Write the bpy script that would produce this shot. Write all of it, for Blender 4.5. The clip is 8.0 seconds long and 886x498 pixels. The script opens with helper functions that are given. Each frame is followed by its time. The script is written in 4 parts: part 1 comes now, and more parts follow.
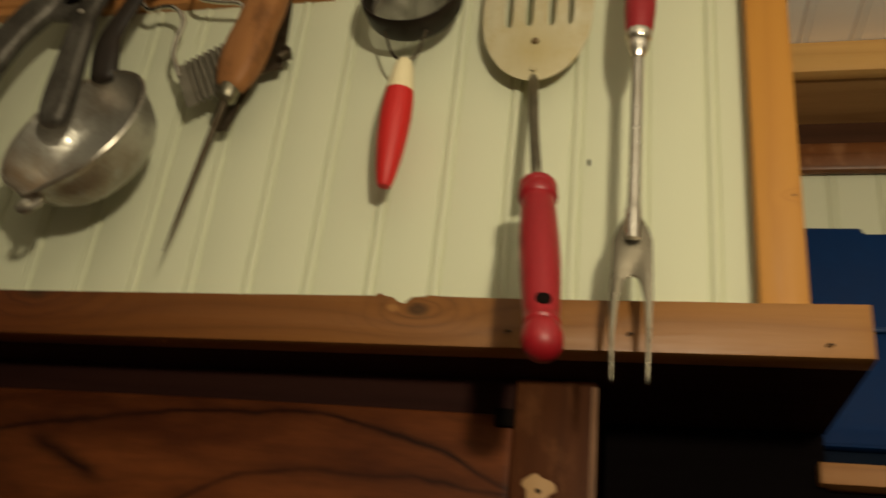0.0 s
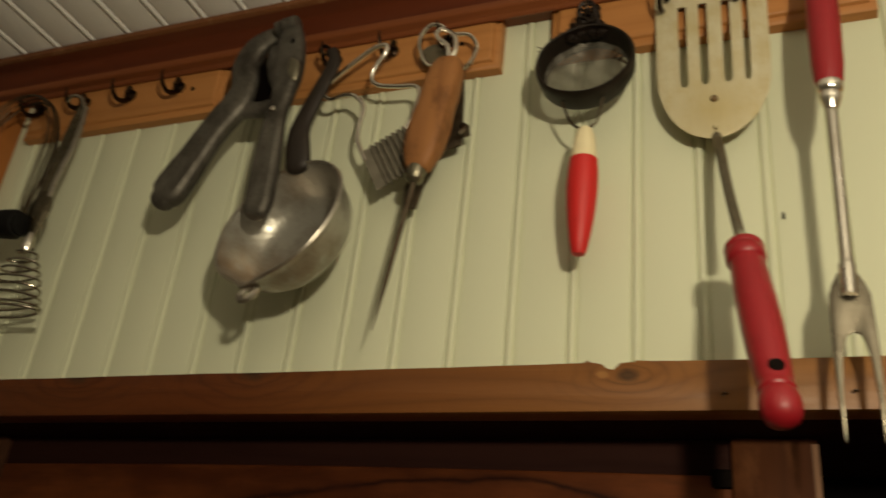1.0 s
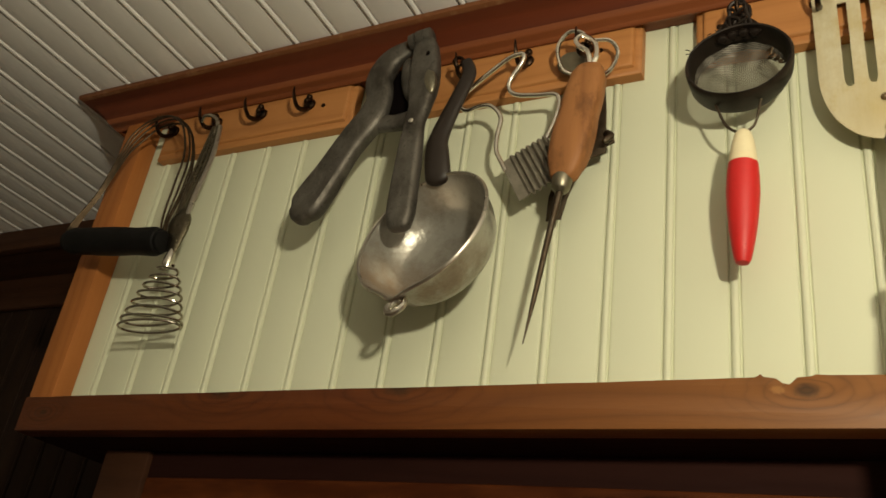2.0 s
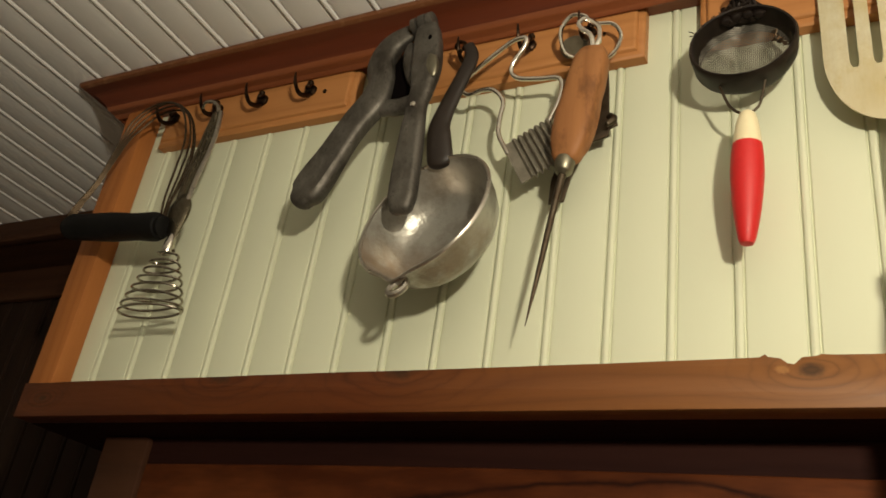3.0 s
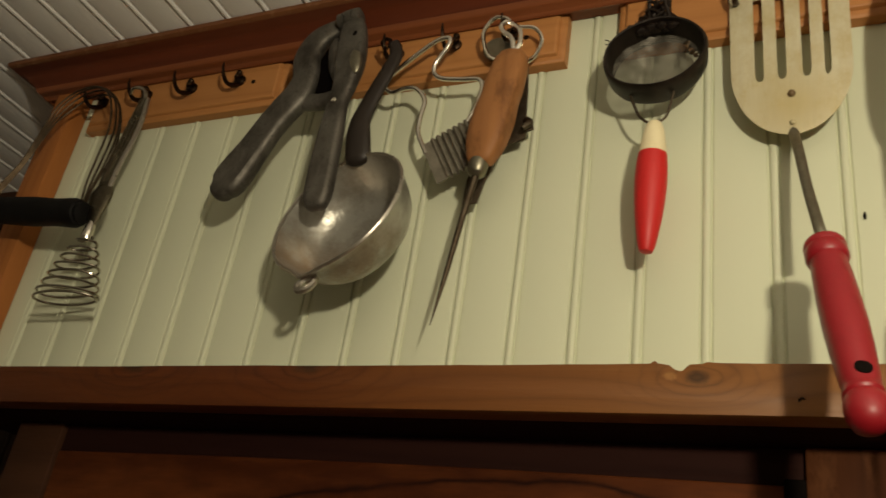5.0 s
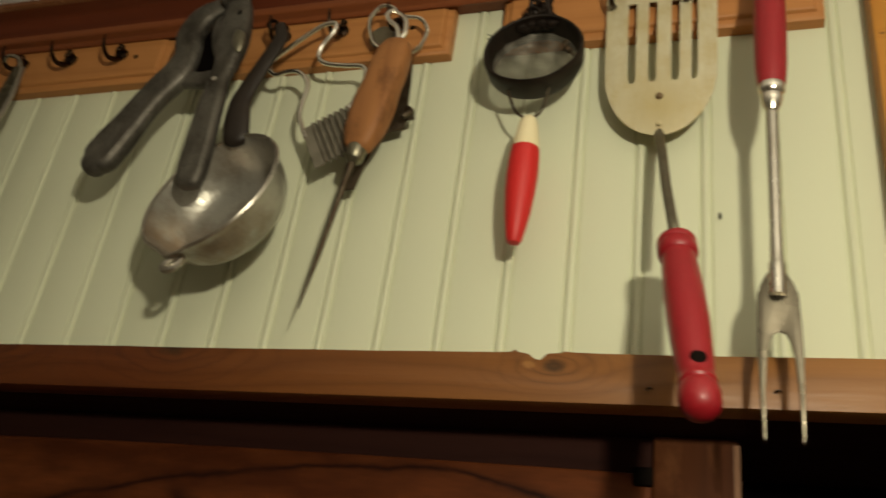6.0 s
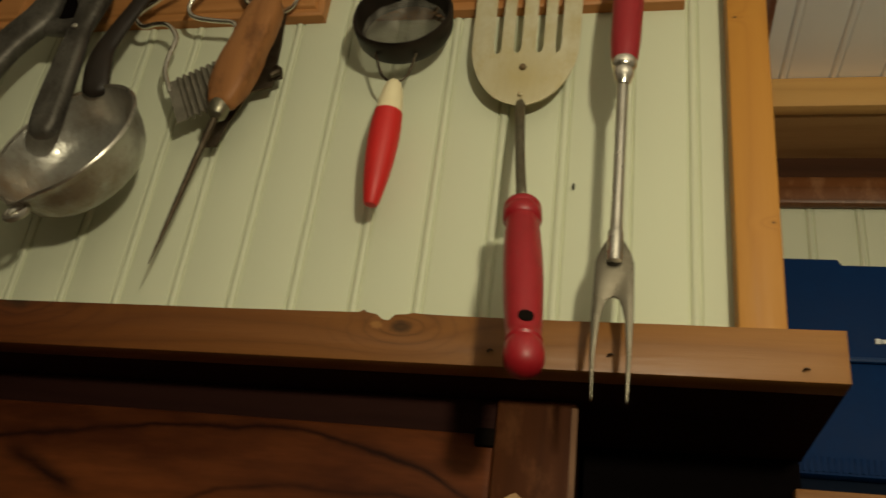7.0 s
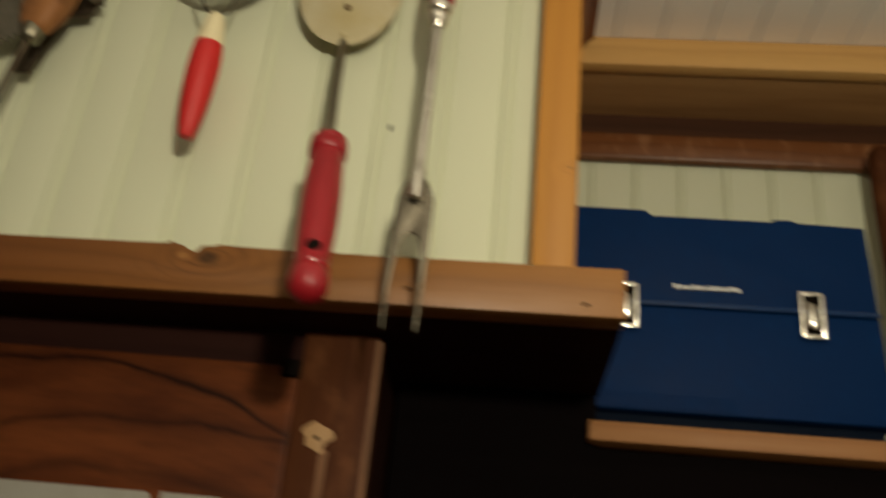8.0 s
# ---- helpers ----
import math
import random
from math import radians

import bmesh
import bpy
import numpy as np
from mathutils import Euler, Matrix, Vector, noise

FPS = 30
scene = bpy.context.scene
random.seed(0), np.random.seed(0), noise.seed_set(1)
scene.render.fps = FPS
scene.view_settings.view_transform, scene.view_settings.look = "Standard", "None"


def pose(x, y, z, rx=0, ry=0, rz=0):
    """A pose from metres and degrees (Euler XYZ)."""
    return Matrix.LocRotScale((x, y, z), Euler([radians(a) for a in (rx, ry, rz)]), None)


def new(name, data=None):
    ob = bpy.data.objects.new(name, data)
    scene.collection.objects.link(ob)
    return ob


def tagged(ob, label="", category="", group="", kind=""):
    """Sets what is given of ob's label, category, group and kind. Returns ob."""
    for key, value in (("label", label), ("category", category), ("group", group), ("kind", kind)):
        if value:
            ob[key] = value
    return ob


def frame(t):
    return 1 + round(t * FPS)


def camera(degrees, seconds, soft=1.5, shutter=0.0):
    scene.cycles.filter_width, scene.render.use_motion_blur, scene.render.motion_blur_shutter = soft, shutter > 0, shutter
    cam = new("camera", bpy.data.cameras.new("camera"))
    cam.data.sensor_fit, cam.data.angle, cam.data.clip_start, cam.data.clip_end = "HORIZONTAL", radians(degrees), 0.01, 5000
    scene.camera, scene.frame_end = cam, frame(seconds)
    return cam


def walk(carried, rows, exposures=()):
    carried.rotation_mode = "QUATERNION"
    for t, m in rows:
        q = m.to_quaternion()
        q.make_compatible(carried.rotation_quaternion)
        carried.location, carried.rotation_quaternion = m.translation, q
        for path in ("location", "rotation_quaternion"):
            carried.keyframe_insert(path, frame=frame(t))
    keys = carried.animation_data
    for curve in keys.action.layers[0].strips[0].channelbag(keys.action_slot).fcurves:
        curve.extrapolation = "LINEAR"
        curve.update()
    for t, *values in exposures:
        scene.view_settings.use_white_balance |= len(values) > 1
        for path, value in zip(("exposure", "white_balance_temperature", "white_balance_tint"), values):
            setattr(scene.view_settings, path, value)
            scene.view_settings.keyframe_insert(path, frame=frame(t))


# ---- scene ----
Z0 = 1.85          # height of the ledge's top edge over the floor
cam = camera(53.92, 8.0, soft=1.5, shutter=0.7)
PATH = [
    (0.0, 0.2928, -0.4707, -0.1848, 115.113, -6.051, 12.124),
    (0.1, 0.2909, -0.4683, -0.1846, 115.482, -6.104, 13.579),
    (0.5, 0.2669, -0.4830, -0.1777, 115.990, -5.534, 16.735),
    (1.0, 0.2466, -0.5079, -0.1791, 116.730, -5.714, 20.408),
    (1.5, 0.2140, -0.5113, -0.1845, 117.290, -6.826, 23.300),
    (1.7, 0.2059, -0.5111, -0.1835, 117.336, -7.377, 24.735),
    (2.8, 0.1972, -0.5006, -0.1899, 117.899, -7.943, 26.043),
    (3.0, 0.1970, -0.5006, -0.1931, 117.656, -7.824, 25.510),
    (3.5, 0.2031, -0.4978, -0.1886, 117.349, -7.649, 25.155),
    (4.0, 0.2023, -0.4993, -0.1884, 117.477, -8.013, 24.216),
    (4.2, 0.2067, -0.5019, -0.1876, 117.249, -8.192, 23.709),
    (5.3, 0.2365, -0.4915, -0.1827, 117.330, -8.276, 21.218),
    (5.5, 0.2375, -0.4890, -0.1864, 117.763, -8.110, 19.580),
    (6.0, 0.2563, -0.4856, -0.1865, 117.770, -7.508, 16.338),
    (6.5, 0.2778, -0.4790, -0.1893, 117.441, -7.053, 13.187),
    (7.0, 0.2933, -0.4722, -0.1935, 117.332, -6.836, 10.503),
    (7.5, 0.3112, -0.4761, -0.1966, 117.362, -6.169, 8.018),
    (7.8, 0.3177, -0.4714, -0.2021, 116.704, -5.396, 4.764),
    (8.0, 0.3447, -0.4713, -0.2054, 115.326, -5.198, 3.454),
]
EXPOSURE = [(0.0, -0.2, 6850, 10), (0.5, -0.02, 6680, 7), (1.0, -0.17, 6750, 10), (1.5, 0.2, 6500, 8), (2.2, 0.45, 6350, 10), (3.0, 0.57, 6200, 13), (3.5, 0.48, 6300, 12),
            (4.0, 0.33, 6350, 12), (5.5, -0.11, 6550, 10), (6.0, 0.03, 6330, 8), (6.5, -0.02, 6050, 8), (7.0, -0.42, 6600, 5), (7.5, -0.12, 6000, 3), (8.0, -0.26, 6350, 10)]
walk(cam, [(t, pose(x, y, Z0 + z, rx, ry, rz)) for t, x, y, z, rx, ry, rz in PATH], EXPOSURE)

# ---- light ----
world = bpy.data.worlds.new("world")
scene.world = world
world.use_nodes = True
world.node_tree.nodes["Background"].inputs[0].default_value = (0.01, 0.009, 0.008, 1)
world.node_tree.nodes["Background"].inputs[1].default_value = 0.2


def lamp(name, spot, watts, colour, radius):
    data = bpy.data.lights.new(name, "POINT")
    data.energy, data.color, data.shadow_soft_size = watts, colour, radius
    ob = new(name, data)
    ob.location = spot
    return ob


lamp("room_lamp", (0.475, -0.73, Z0 + 0.02), 14.8, (1.0, 0.89, 0.645), 0.024)


# ---- materials ----
class Shader:
    def __init__(self, name, rough=0.5, metal=0.0):
        self.mat = bpy.data.materials.new(name)
        self.mat.use_nodes = True
        self.n, self.l = self.mat.node_tree.nodes, self.mat.node_tree.links
        self.bsdf = self.n["Principled BSDF"]
        self.bsdf.inputs["Roughness"].default_value = rough
        self.bsdf.inputs["Metallic"].default_value = metal
        self.coord = self.n.new("ShaderNodeTexCoord")

    def put(self, sock, value):
        if isinstance(value, bpy.types.NodeSocket):
            self.l.new(value, sock)
        else:
            sock.default_value = value

    def mapped(self, scale, shift=(0, 0, 0), turn=(0, 0, 0)):
        m = self.n.new("ShaderNodeMapping")
        self.l.new(self.coord.outputs["Object"], m.inputs[0])
        m.inputs["Scale"].default_value, m.inputs["Location"].default_value, m.inputs["Rotation"].default_value = scale, shift, turn
        return m.outputs[0]

    def noise(self, vec, scale=1.0, detail=4, rough=0.6, distort=0.0):
        t = self.n.new("ShaderNodeTexNoise")
        self.put(t.inputs["Vector"], vec)
        t.inputs["Scale"].default_value, t.inputs["Detail"].default_value = scale, detail
        t.inputs["Roughness"].default_value, t.inputs["Distortion"].default_value = rough, distort
        return t.outputs[0]

    def math(self, op, a, b=0.0, clamp=False):
        t = self.n.new("ShaderNodeMath")
        t.operation, t.use_clamp = op, clamp
        self.put(t.inputs[0], a), self.put(t.inputs[1], b)
        return t.outputs[0]

    def ramp(self, value, stops):
        t = self.n.new("ShaderNodeValToRGB")
        e = t.color_ramp.elements
        while len(e) < len(stops):
            e.new(0.5)
        for el, (p, c) in zip(e, stops):
            el.position, el.color = p, (*c, 1) if len(c) == 3 else c
        self.put(t.inputs[0], value)
        return t.outputs[0]

    def mix(self, fac, a, b, mode="MIX"):
        t = self.n.new("ShaderNodeMix")
        t.data_type, t.blend_type = "RGBA", mode
        self.put(t.inputs[0], fac)
        for s, v in ((t.inputs[6], a), (t.inputs[7], b)):
            self.put(s, v if isinstance(v, bpy.types.NodeSocket) else (*v, 1))
        return t.outputs[2]

    def colour(self, value):
        self.put(self.bsdf.inputs["Base Color"], value if isinstance(value, bpy.types.NodeSocket) else (*value, 1))

    def rough(self, value):
        self.put(self.bsdf.inputs["Roughness"], value)

    def bump(self, height, strength=0.3, distance=0.001):
        b = self.n.new("ShaderNodeBump")
        b.inputs["Strength"].default_value, b.inputs["Distance"].default_value = strength, distance
        self.put(b.inputs["Height"], height)
        self.l.new(b.outputs[0], self.bsdf.inputs["Normal"])

    def random(self):
        return self.n.new("ShaderNodeObjectInfo").outputs["Random"]


def paint(name, base, stain, rough=0.45, spec=0.5):
    s = Shader(name, rough)
    s.bsdf.inputs["Specular IOR Level"].default_value = spec
    big = s.noise(s.mapped((6, 6, 2)), 1, 3)
    fine = s.noise(s.mapped((260, 260, 60)), 1, 3)
    speck = s.ramp(s.noise(s.mapped((70, 70, 45)), 1, 6, 0.75), [(0.0, (0, 0, 0)), (0.66, (0, 0, 0)), (0.74, (1, 1, 1))])
    c = s.mix(s.math("MULTIPLY", big, 0.5), base, stain)
    c = s.mix(s.math("MULTIPLY", s.random(), 0.10), c, stain)
    c = s.mix(s.math("MULTIPLY", speck, 0.16), c, [v * 0.55 for v in stain])
    s.colour(c)
    s.rough(s.math("ADD", s.math("MULTIPLY", fine, 0.25), rough - 0.12))
    s.bump(fine, 0.12, 0.0006)
    return s.mat


def wood(name, light, dark, axis="x", rough=0.42, knots=(), ring=38.0, stretch=14.0, contrast=1.0, wear=None, spec=0.35, pale=(), fade=None):
    """Long grain along one axis, with rings that bend round the knots (x, z, size in metres)."""
    s = Shader(name, rough)
    s.bsdf.inputs["Specular IOR Level"].default_value = spec
    k = {"x": (1 / stretch, 1, 1), "y": (1, 1 / stretch, 1), "z": (1, 1, 1 / stretch)}[axis]
    vec = s.mapped(k)
    sep = s.n.new("ShaderNodeSeparateXYZ")
    s.l.new(s.coord.outputs["Object"], sep.inputs[0])
    across = sep.outputs[2] if axis != "z" else sep.outputs[0]
    warp = s.noise(vec, 16, 3, 0.55)
    field = s.math("ADD", s.math("MULTIPLY", across, ring), s.math("MULTIPLY", warp, 5.0))
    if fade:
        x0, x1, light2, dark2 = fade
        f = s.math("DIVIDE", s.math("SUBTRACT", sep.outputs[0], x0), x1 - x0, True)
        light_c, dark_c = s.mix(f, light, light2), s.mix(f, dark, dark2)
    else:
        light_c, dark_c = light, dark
    mask = flame = None
    for kx, kz, size in knots:
        dx = s.math("SUBTRACT", sep.outputs[0], kx)
        dz = s.math("SUBTRACT", sep.outputs[2], kz)
        dz2 = s.math("MULTIPLY", dz, dz)
        wide = s.math("MULTIPLY", dx, 0.45)
        far = s.math("SQRT", s.math("ADD", s.math("MULTIPLY", wide, wide), dz2))
        near = s.math("EXPONENT", s.math("MULTIPLY", s.math("DIVIDE", far, size * 1.2), -1.0))
        field = s.math("ADD", field, s.math("MULTIPLY", near, 3.0))
        wave = s.math("ADD", s.math("MULTIPLY", far, 1.9 / size), s.math("MULTIPLY", s.noise(s.mapped((30, 30, 60)), 1, 3), 1.3))
        arcs = s.math("POWER", s.math("ABSOLUTE", s.math("SUBTRACT", s.math("MULTIPLY", s.math("FRACT", wave), 2.0), 1.0)), 4.0)
        arcs = s.math("MULTIPLY", arcs, s.math("EXPONENT", s.math("MULTIPLY", s.math("POWER", s.math("DIVIDE", far, size * 1.9), 2.0), -1.0)))
        flame = arcs if flame is None else s.math("MAXIMUM", flame, arcs)
        dx = s.math("MULTIPLY", dx, 0.6)
        d = s.math("SQRT", s.math("ADD", s.math("MULTIPLY", dx, dx), dz2))
        d2 = s.math("ADD", d, s.math("MULTIPLY", s.math("SUBTRACT", s.noise(s.mapped((180, 180, 180)), 1, 2), 0.5), size * 0.5))
        core = s.math("EXPONENT", s.math("MULTIPLY", s.math("POWER", s.math("DIVIDE", d2, size * 0.46), 4.0), -1.0))
        mask = core if mask is None else s.math("MAXIMUM", mask, core)
    rings = s.math("ABSOLUTE", s.math("SUBTRACT", s.math("MULTIPLY", s.math("FRACT", field), 2.0), 1.0))
    rings = s.math("POWER", rings, 2.2)
    fibre = s.noise(s.mapped([v * 420 for v in k]), 1, 4, 0.65)
    tone = s.noise(s.mapped([v * 9 for v in k]), 1, 2)
    c = s.mix(s.math("MULTIPLY", rings, 0.55 * contrast, True), light_c, dark_c)
    c = s.mix(s.math("MULTIPLY", fibre, 0.5 * contrast, True), c, dark_c)
    c = s.mix(s.math("MULTIPLY", tone, 0.35, True), c, [v * 0.75 for v in light])
    c = s.mix(s.math("MULTIPLY", s.random(), 0.25), c, dark_c)
    if mask is not None:
        c = s.mix(s.math("MULTIPLY", flame, 0.75, True), c, dark_c)
        c = s.mix(s.math("MULTIPLY", mask, 0.75, True), c, (0.032, 0.017, 0.007))
    for px, pz, size in pale:
        dx = s.math("MULTIPLY", s.math("SUBTRACT", sep.outputs[0], px), 0.8)
        dz = s.math("SUBTRACT", sep.outputs[2], pz)
        d = s.math("SQRT", s.math("ADD", s.math("MULTIPLY", dx, dx), s.math("MULTIPLY", dz, dz)))
        d = s.math("ADD", s.math("DIVIDE", d, size), s.math("MULTIPLY", s.noise(s.mapped((160, 160, 160)), 1, 3), 0.9))
        c = s.mix(s.ramp(d, [(0.70, (0.35, 0.35, 0.35)), (1.0, (0, 0, 0))]), c, (0.50, 0.25, 0.085))
    if wear:
        scr = s.ramp(s.noise(s.mapped((60, 60, 25)), 1, 6, 0.7), [(0, (0, 0, 0)), (0.52, (0, 0, 0)), (0.66, (1, 1, 1))])
        c = s.mix(s.math("MULTIPLY", scr, 0.55), c, wear)
    s.colour(c)
    s.rough(s.math("ADD", s.math("MULTIPLY", fibre, 0.3), rough - 0.12))
    s.bump(s.math("ADD", fibre, s.math("MULTIPLY", rings, 0.5)), 0.22, 0.0006)
    return s.mat


def metal(name, base, tarnish, rough=0.35, amount=0.5, scale=60, metallic=1.0, spec=0.5):
    s = Shader(name, rough, metallic)
    s.bsdf.inputs["Specular IOR Level"].default_value = spec
    a = s.noise(s.mapped((scale,) * 3), 1, 5, 0.65)
    b = s.noise(s.mapped((scale * 9,) * 3), 1, 3)
    s.colour(s.mix(s.math("MULTIPLY", s.ramp(a, [(0.35, (0, 0, 0)), (0.7, (1, 1, 1))]), amount), base, tarnish))
    s.rough(s.math("ADD", s.math("MULTIPLY", a, 0.3), rough - 0.13))
    s.bump(b, 0.12, 0.0004)
    return s.mat


def gloss(name, base, worn, rough=0.3, scale=45, amount=0.35, coat=0.3, spec=0.5, grain=0.08):
    s = Shader(name, rough)
    s.bsdf.inputs["Specular IOR Level"].default_value = spec
    a = s.noise(s.mapped((scale,) * 3), 1, 6, 0.7)
    s.colour(s.mix(s.math("MULTIPLY", s.ramp(a, [(0.5, (0, 0, 0)), (0.75, (1, 1, 1))]), amount), base, worn))
    s.rough(s.math("ADD", s.math("MULTIPLY", a, 0.35), rough - 0.1))
    s.bsdf.inputs["Coat Weight"].default_value = coat
    s.bump(s.noise(s.mapped((scale * 6,) * 3), 1, 3), grain, 0.0005)
    return s.mat


M_WALL = paint("pale_green_paint", (0.67, 0.69, 0.52), (0.55, 0.56, 0.39), 0.55, 0.10)
M_BACK = paint("pale_green_paint_back", (0.66, 0.68, 0.52), (0.52, 0.53, 0.38))
M_CEIL = paint("white_ceiling_paint", (0.92, 0.91, 0.90), (0.80, 0.78, 0.75), 0.45)
# ledge colour runs from dark red-brown at left to honey at right
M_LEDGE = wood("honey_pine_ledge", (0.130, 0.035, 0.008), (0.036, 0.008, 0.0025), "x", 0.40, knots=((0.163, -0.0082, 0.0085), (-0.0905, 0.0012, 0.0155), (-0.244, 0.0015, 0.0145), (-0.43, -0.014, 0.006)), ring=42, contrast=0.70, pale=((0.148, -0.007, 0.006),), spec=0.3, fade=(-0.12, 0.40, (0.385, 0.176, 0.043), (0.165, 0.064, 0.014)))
M_POST = wood("honey_pine_post", (0.56, 0.262, 0.046), (0.36, 0.142, 0.024), "z", 0.48, ring=90, contrast=0.8, spec=0.25, knots=((0.3695, 0.0668, 0.0017), (0.3533, 0.2205, 0.0020)))
M_POSTRED = wood("red_pine_post", (0.46, 0.172, 0.045), (0.27, 0.085, 0.02), "z", 0.48, ring=90, contrast=0.9, spec=0.25)
M_RAIL = wood("rail_pine", (0.54, 0.245, 0.080), (0.33, 0.125, 0.036), "x", 0.45, ring=80, contrast=0.9, spec=0.3)
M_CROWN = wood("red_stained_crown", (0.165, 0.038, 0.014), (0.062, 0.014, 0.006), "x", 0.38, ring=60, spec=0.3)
M_CROWNTOP = wood("brown_crown_edge", (0.24, 0.095, 0.036), (0.10, 0.030, 0.012), "x", 0.45, ring=60, spec=0.25, wear=(0.30, 0.16, 0.075))
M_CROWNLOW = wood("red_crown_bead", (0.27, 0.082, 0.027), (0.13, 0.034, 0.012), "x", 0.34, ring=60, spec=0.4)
M_HEADER = wood("pale_pine_header", (0.70, 0.42, 0.150), (0.48, 0.25, 0.075), "x", 0.5, ring=70, contrast=0.8)
M_TRIM = wood("brown_wall_trim", (0.22, 0.082, 0.027), (0.085, 0.028, 0.009), "x", 0.34, ring=60, spec=0.3, wear=(0.34, 0.17, 0.085))
M_SHELF = wood("brown_pine_shelf", (0.36, 0.165, 0.055), (0.20, 0.08, 0.026), "x", 0.5, ring=70, contrast=0.9, spec=0.25)
M_DARK = wood("shaded_dark_wood", (0.032, 0.0115, 0.0085), (0.015, 0.0055, 0.0045), "x", 0.65, ring=40, spec=0.04)
# header wood darkened in its colour to imitate shade on the left side
M_SHADEWOOD = wood("shaded_header", (0.075, 0.03, 0.014), (0.03, 0.012, 0.006), "x", 0.6, spec=0.15)
M_UNDER = wood("brown_underside", (0.52, 0.30, 0.125), (0.24, 0.115, 0.042), "x", 0.55, ring=60, spec=0.25, contrast=1.15)
# near-black colour used to paint in deep shade
M_VOID = wood("shade_black", (0.0042, 0.0028, 0.0030), (0.003, 0.002, 0.0021), "x", 0.8, spec=0.02)
# brown boards with the shade beyond the panel put into their colour
M_SHADEBOARD = wood("shaded_boards", (0.03, 0.015, 0.008), (0.013, 0.006, 0.004), "z", 0.6, spec=0.15)


def figured_panel():
    """Red-brown veneer with a few broken black growth lines in flat arches."""
    s = Shader("figured_walnut", 0.42)
    sep = s.n.new("ShaderNodeSeparateXYZ")
    s.l.new(s.coord.outputs["Object"], sep.inputs[0])
    x, z = sep.outputs[0], sep.outputs[2]
    wob = s.math("MULTIPLY", s.math("SUBTRACT", s.noise(s.mapped((26, 9, 40)), 1, 3, 0.5), 0.5), 0.011)

    def off(peak, top, left, right):
        """Height over an arch that falls at its own rate on either side of its peak."""
        dx = s.math("SUBTRACT", x, peak)
        rate = s.math("ADD", s.math("MULTIPLY", s.math("GREATER_THAN", dx, 0.0), right - left), left)
        arch = s.math("SUBTRACT", top, s.math("MULTIPLY", rate, s.math("MULTIPLY", dx, dx)))
        return s.math("SUBTRACT", s.math("ADD", z, wob), arch)

    def stroke(e, width):
        return s.math("EXPONENT", s.math("MULTIPLY", s.math("POWER", s.math("ABSOLUTE", s.math("DIVIDE", e, width)), 1.6), -1.0))

    first, second = off(0.075, -0.0575, 0.5, 1.95), off(0.085, -0.0915, 4.2, 0.42)
    third = off(0.105, -0.1210, 3.0, 1.4)
    line = s.math("MAXIMUM", s.math("MAXIMUM", stroke(first, 0.0024), s.math("MULTIPLY", stroke(second, 0.0026), 0.85)), s.math("MULTIPLY", stroke(third, 0.004), 0.6))
    haze = s.math("MULTIPLY", s.math("MAXIMUM", stroke(first, 0.007), stroke(second, 0.009)), 0.30)
    broken = s.ramp(s.noise(s.mapped((14, 30, 40)), 1, 4, 0.65), [(0.30, (0.55, 0.55, 0.55)), (0.55, (1, 1, 1))])
    slant = s.math("ADD", s.math("ADD", z, s.math("MULTIPLY", wob, 1.6)), s.math("ADD", 0.1210, s.math("MULTIPLY", x, 0.37)))
    smear = s.math("MULTIPLY", stroke(slant, 0.006), s.ramp(s.math("MULTIPLY", s.math("ADD", x, 0.112), 14.0), [(0.0, (0, 0, 0)), (0.25, (1, 1, 1)), (0.75, (1, 1, 1)), (1.0, (0, 0, 0))]))
    line = s.math("MAXIMUM", s.math("MULTIPLY", s.math("MAXIMUM", line, smear), broken), haze)
    fine = s.math("FRACT", s.math("MULTIPLY", first, 95.0))
    thin = s.math("MULTIPLY", s.ramp(fine, [(0.0, (0.5, 0.5, 0.5)), (0.3, (0, 0, 0)), (0.75, (0, 0, 0)), (1.0, (0.5, 0.5, 0.5))]), s.noise(s.mapped((20, 20, 60)), 1, 3))
    fibre = s.noise(s.mapped((22, 400, 300)), 1, 4, 0.65)
    tone = s.ramp(s.noise(s.mapped((9, 20, 30)), 1, 4, 0.6), [(0.34, (0, 0, 0)), (0.66, (1, 1, 1))])
    c = s.mix(tone, (0.165, 0.046, 0.0125), (0.056, 0.0135, 0.0042))
    c = s.mix(s.math("MULTIPLY", fibre, 0.55, True), c, (0.050, 0.013, 0.004))
    c = s.mix(s.math("MULTIPLY", thin, 0.45), c, (0.030, 0.009, 0.004))
    c = s.mix(line, c, (0.018, 0.005, 0.0022))
    s.colour(c)
    s.bsdf.inputs["Specular IOR Level"].default_value = 0.10
    s.rough(s.math("ADD", s.math("MULTIPLY", fibre, 0.3), 0.34))
    s.bump(fibre, 0.2, 0.0006)
    return s.mat


M_CAB = figured_panel()
M_STILE = wood("worn_brown_stile", (0.098, 0.031, 0.010), (0.034, 0.010, 0.0035), "z", 0.55, ring=40, wear=(0.15, 0.058, 0.022), spec=0.10)
M_HANDLE = wood("oiled_pick_handle", (0.39, 0.168, 0.058), (0.15, 0.054, 0.018), "z", 0.50, ring=60, contrast=0.9, wear=(0.085, 0.033, 0.012), spec=0.25)
M_RAW = wood("bare_wood_chip", (0.47, 0.29, 0.14), (0.32, 0.17, 0.07), "z", 0.6, ring=60)
M_WORN = wood("rubbed_brown_edge", (0.22, 0.10, 0.04), (0.10, 0.042, 0.018), "z", 0.55, ring=60, wear=(0.05, 0.02, 0.01))
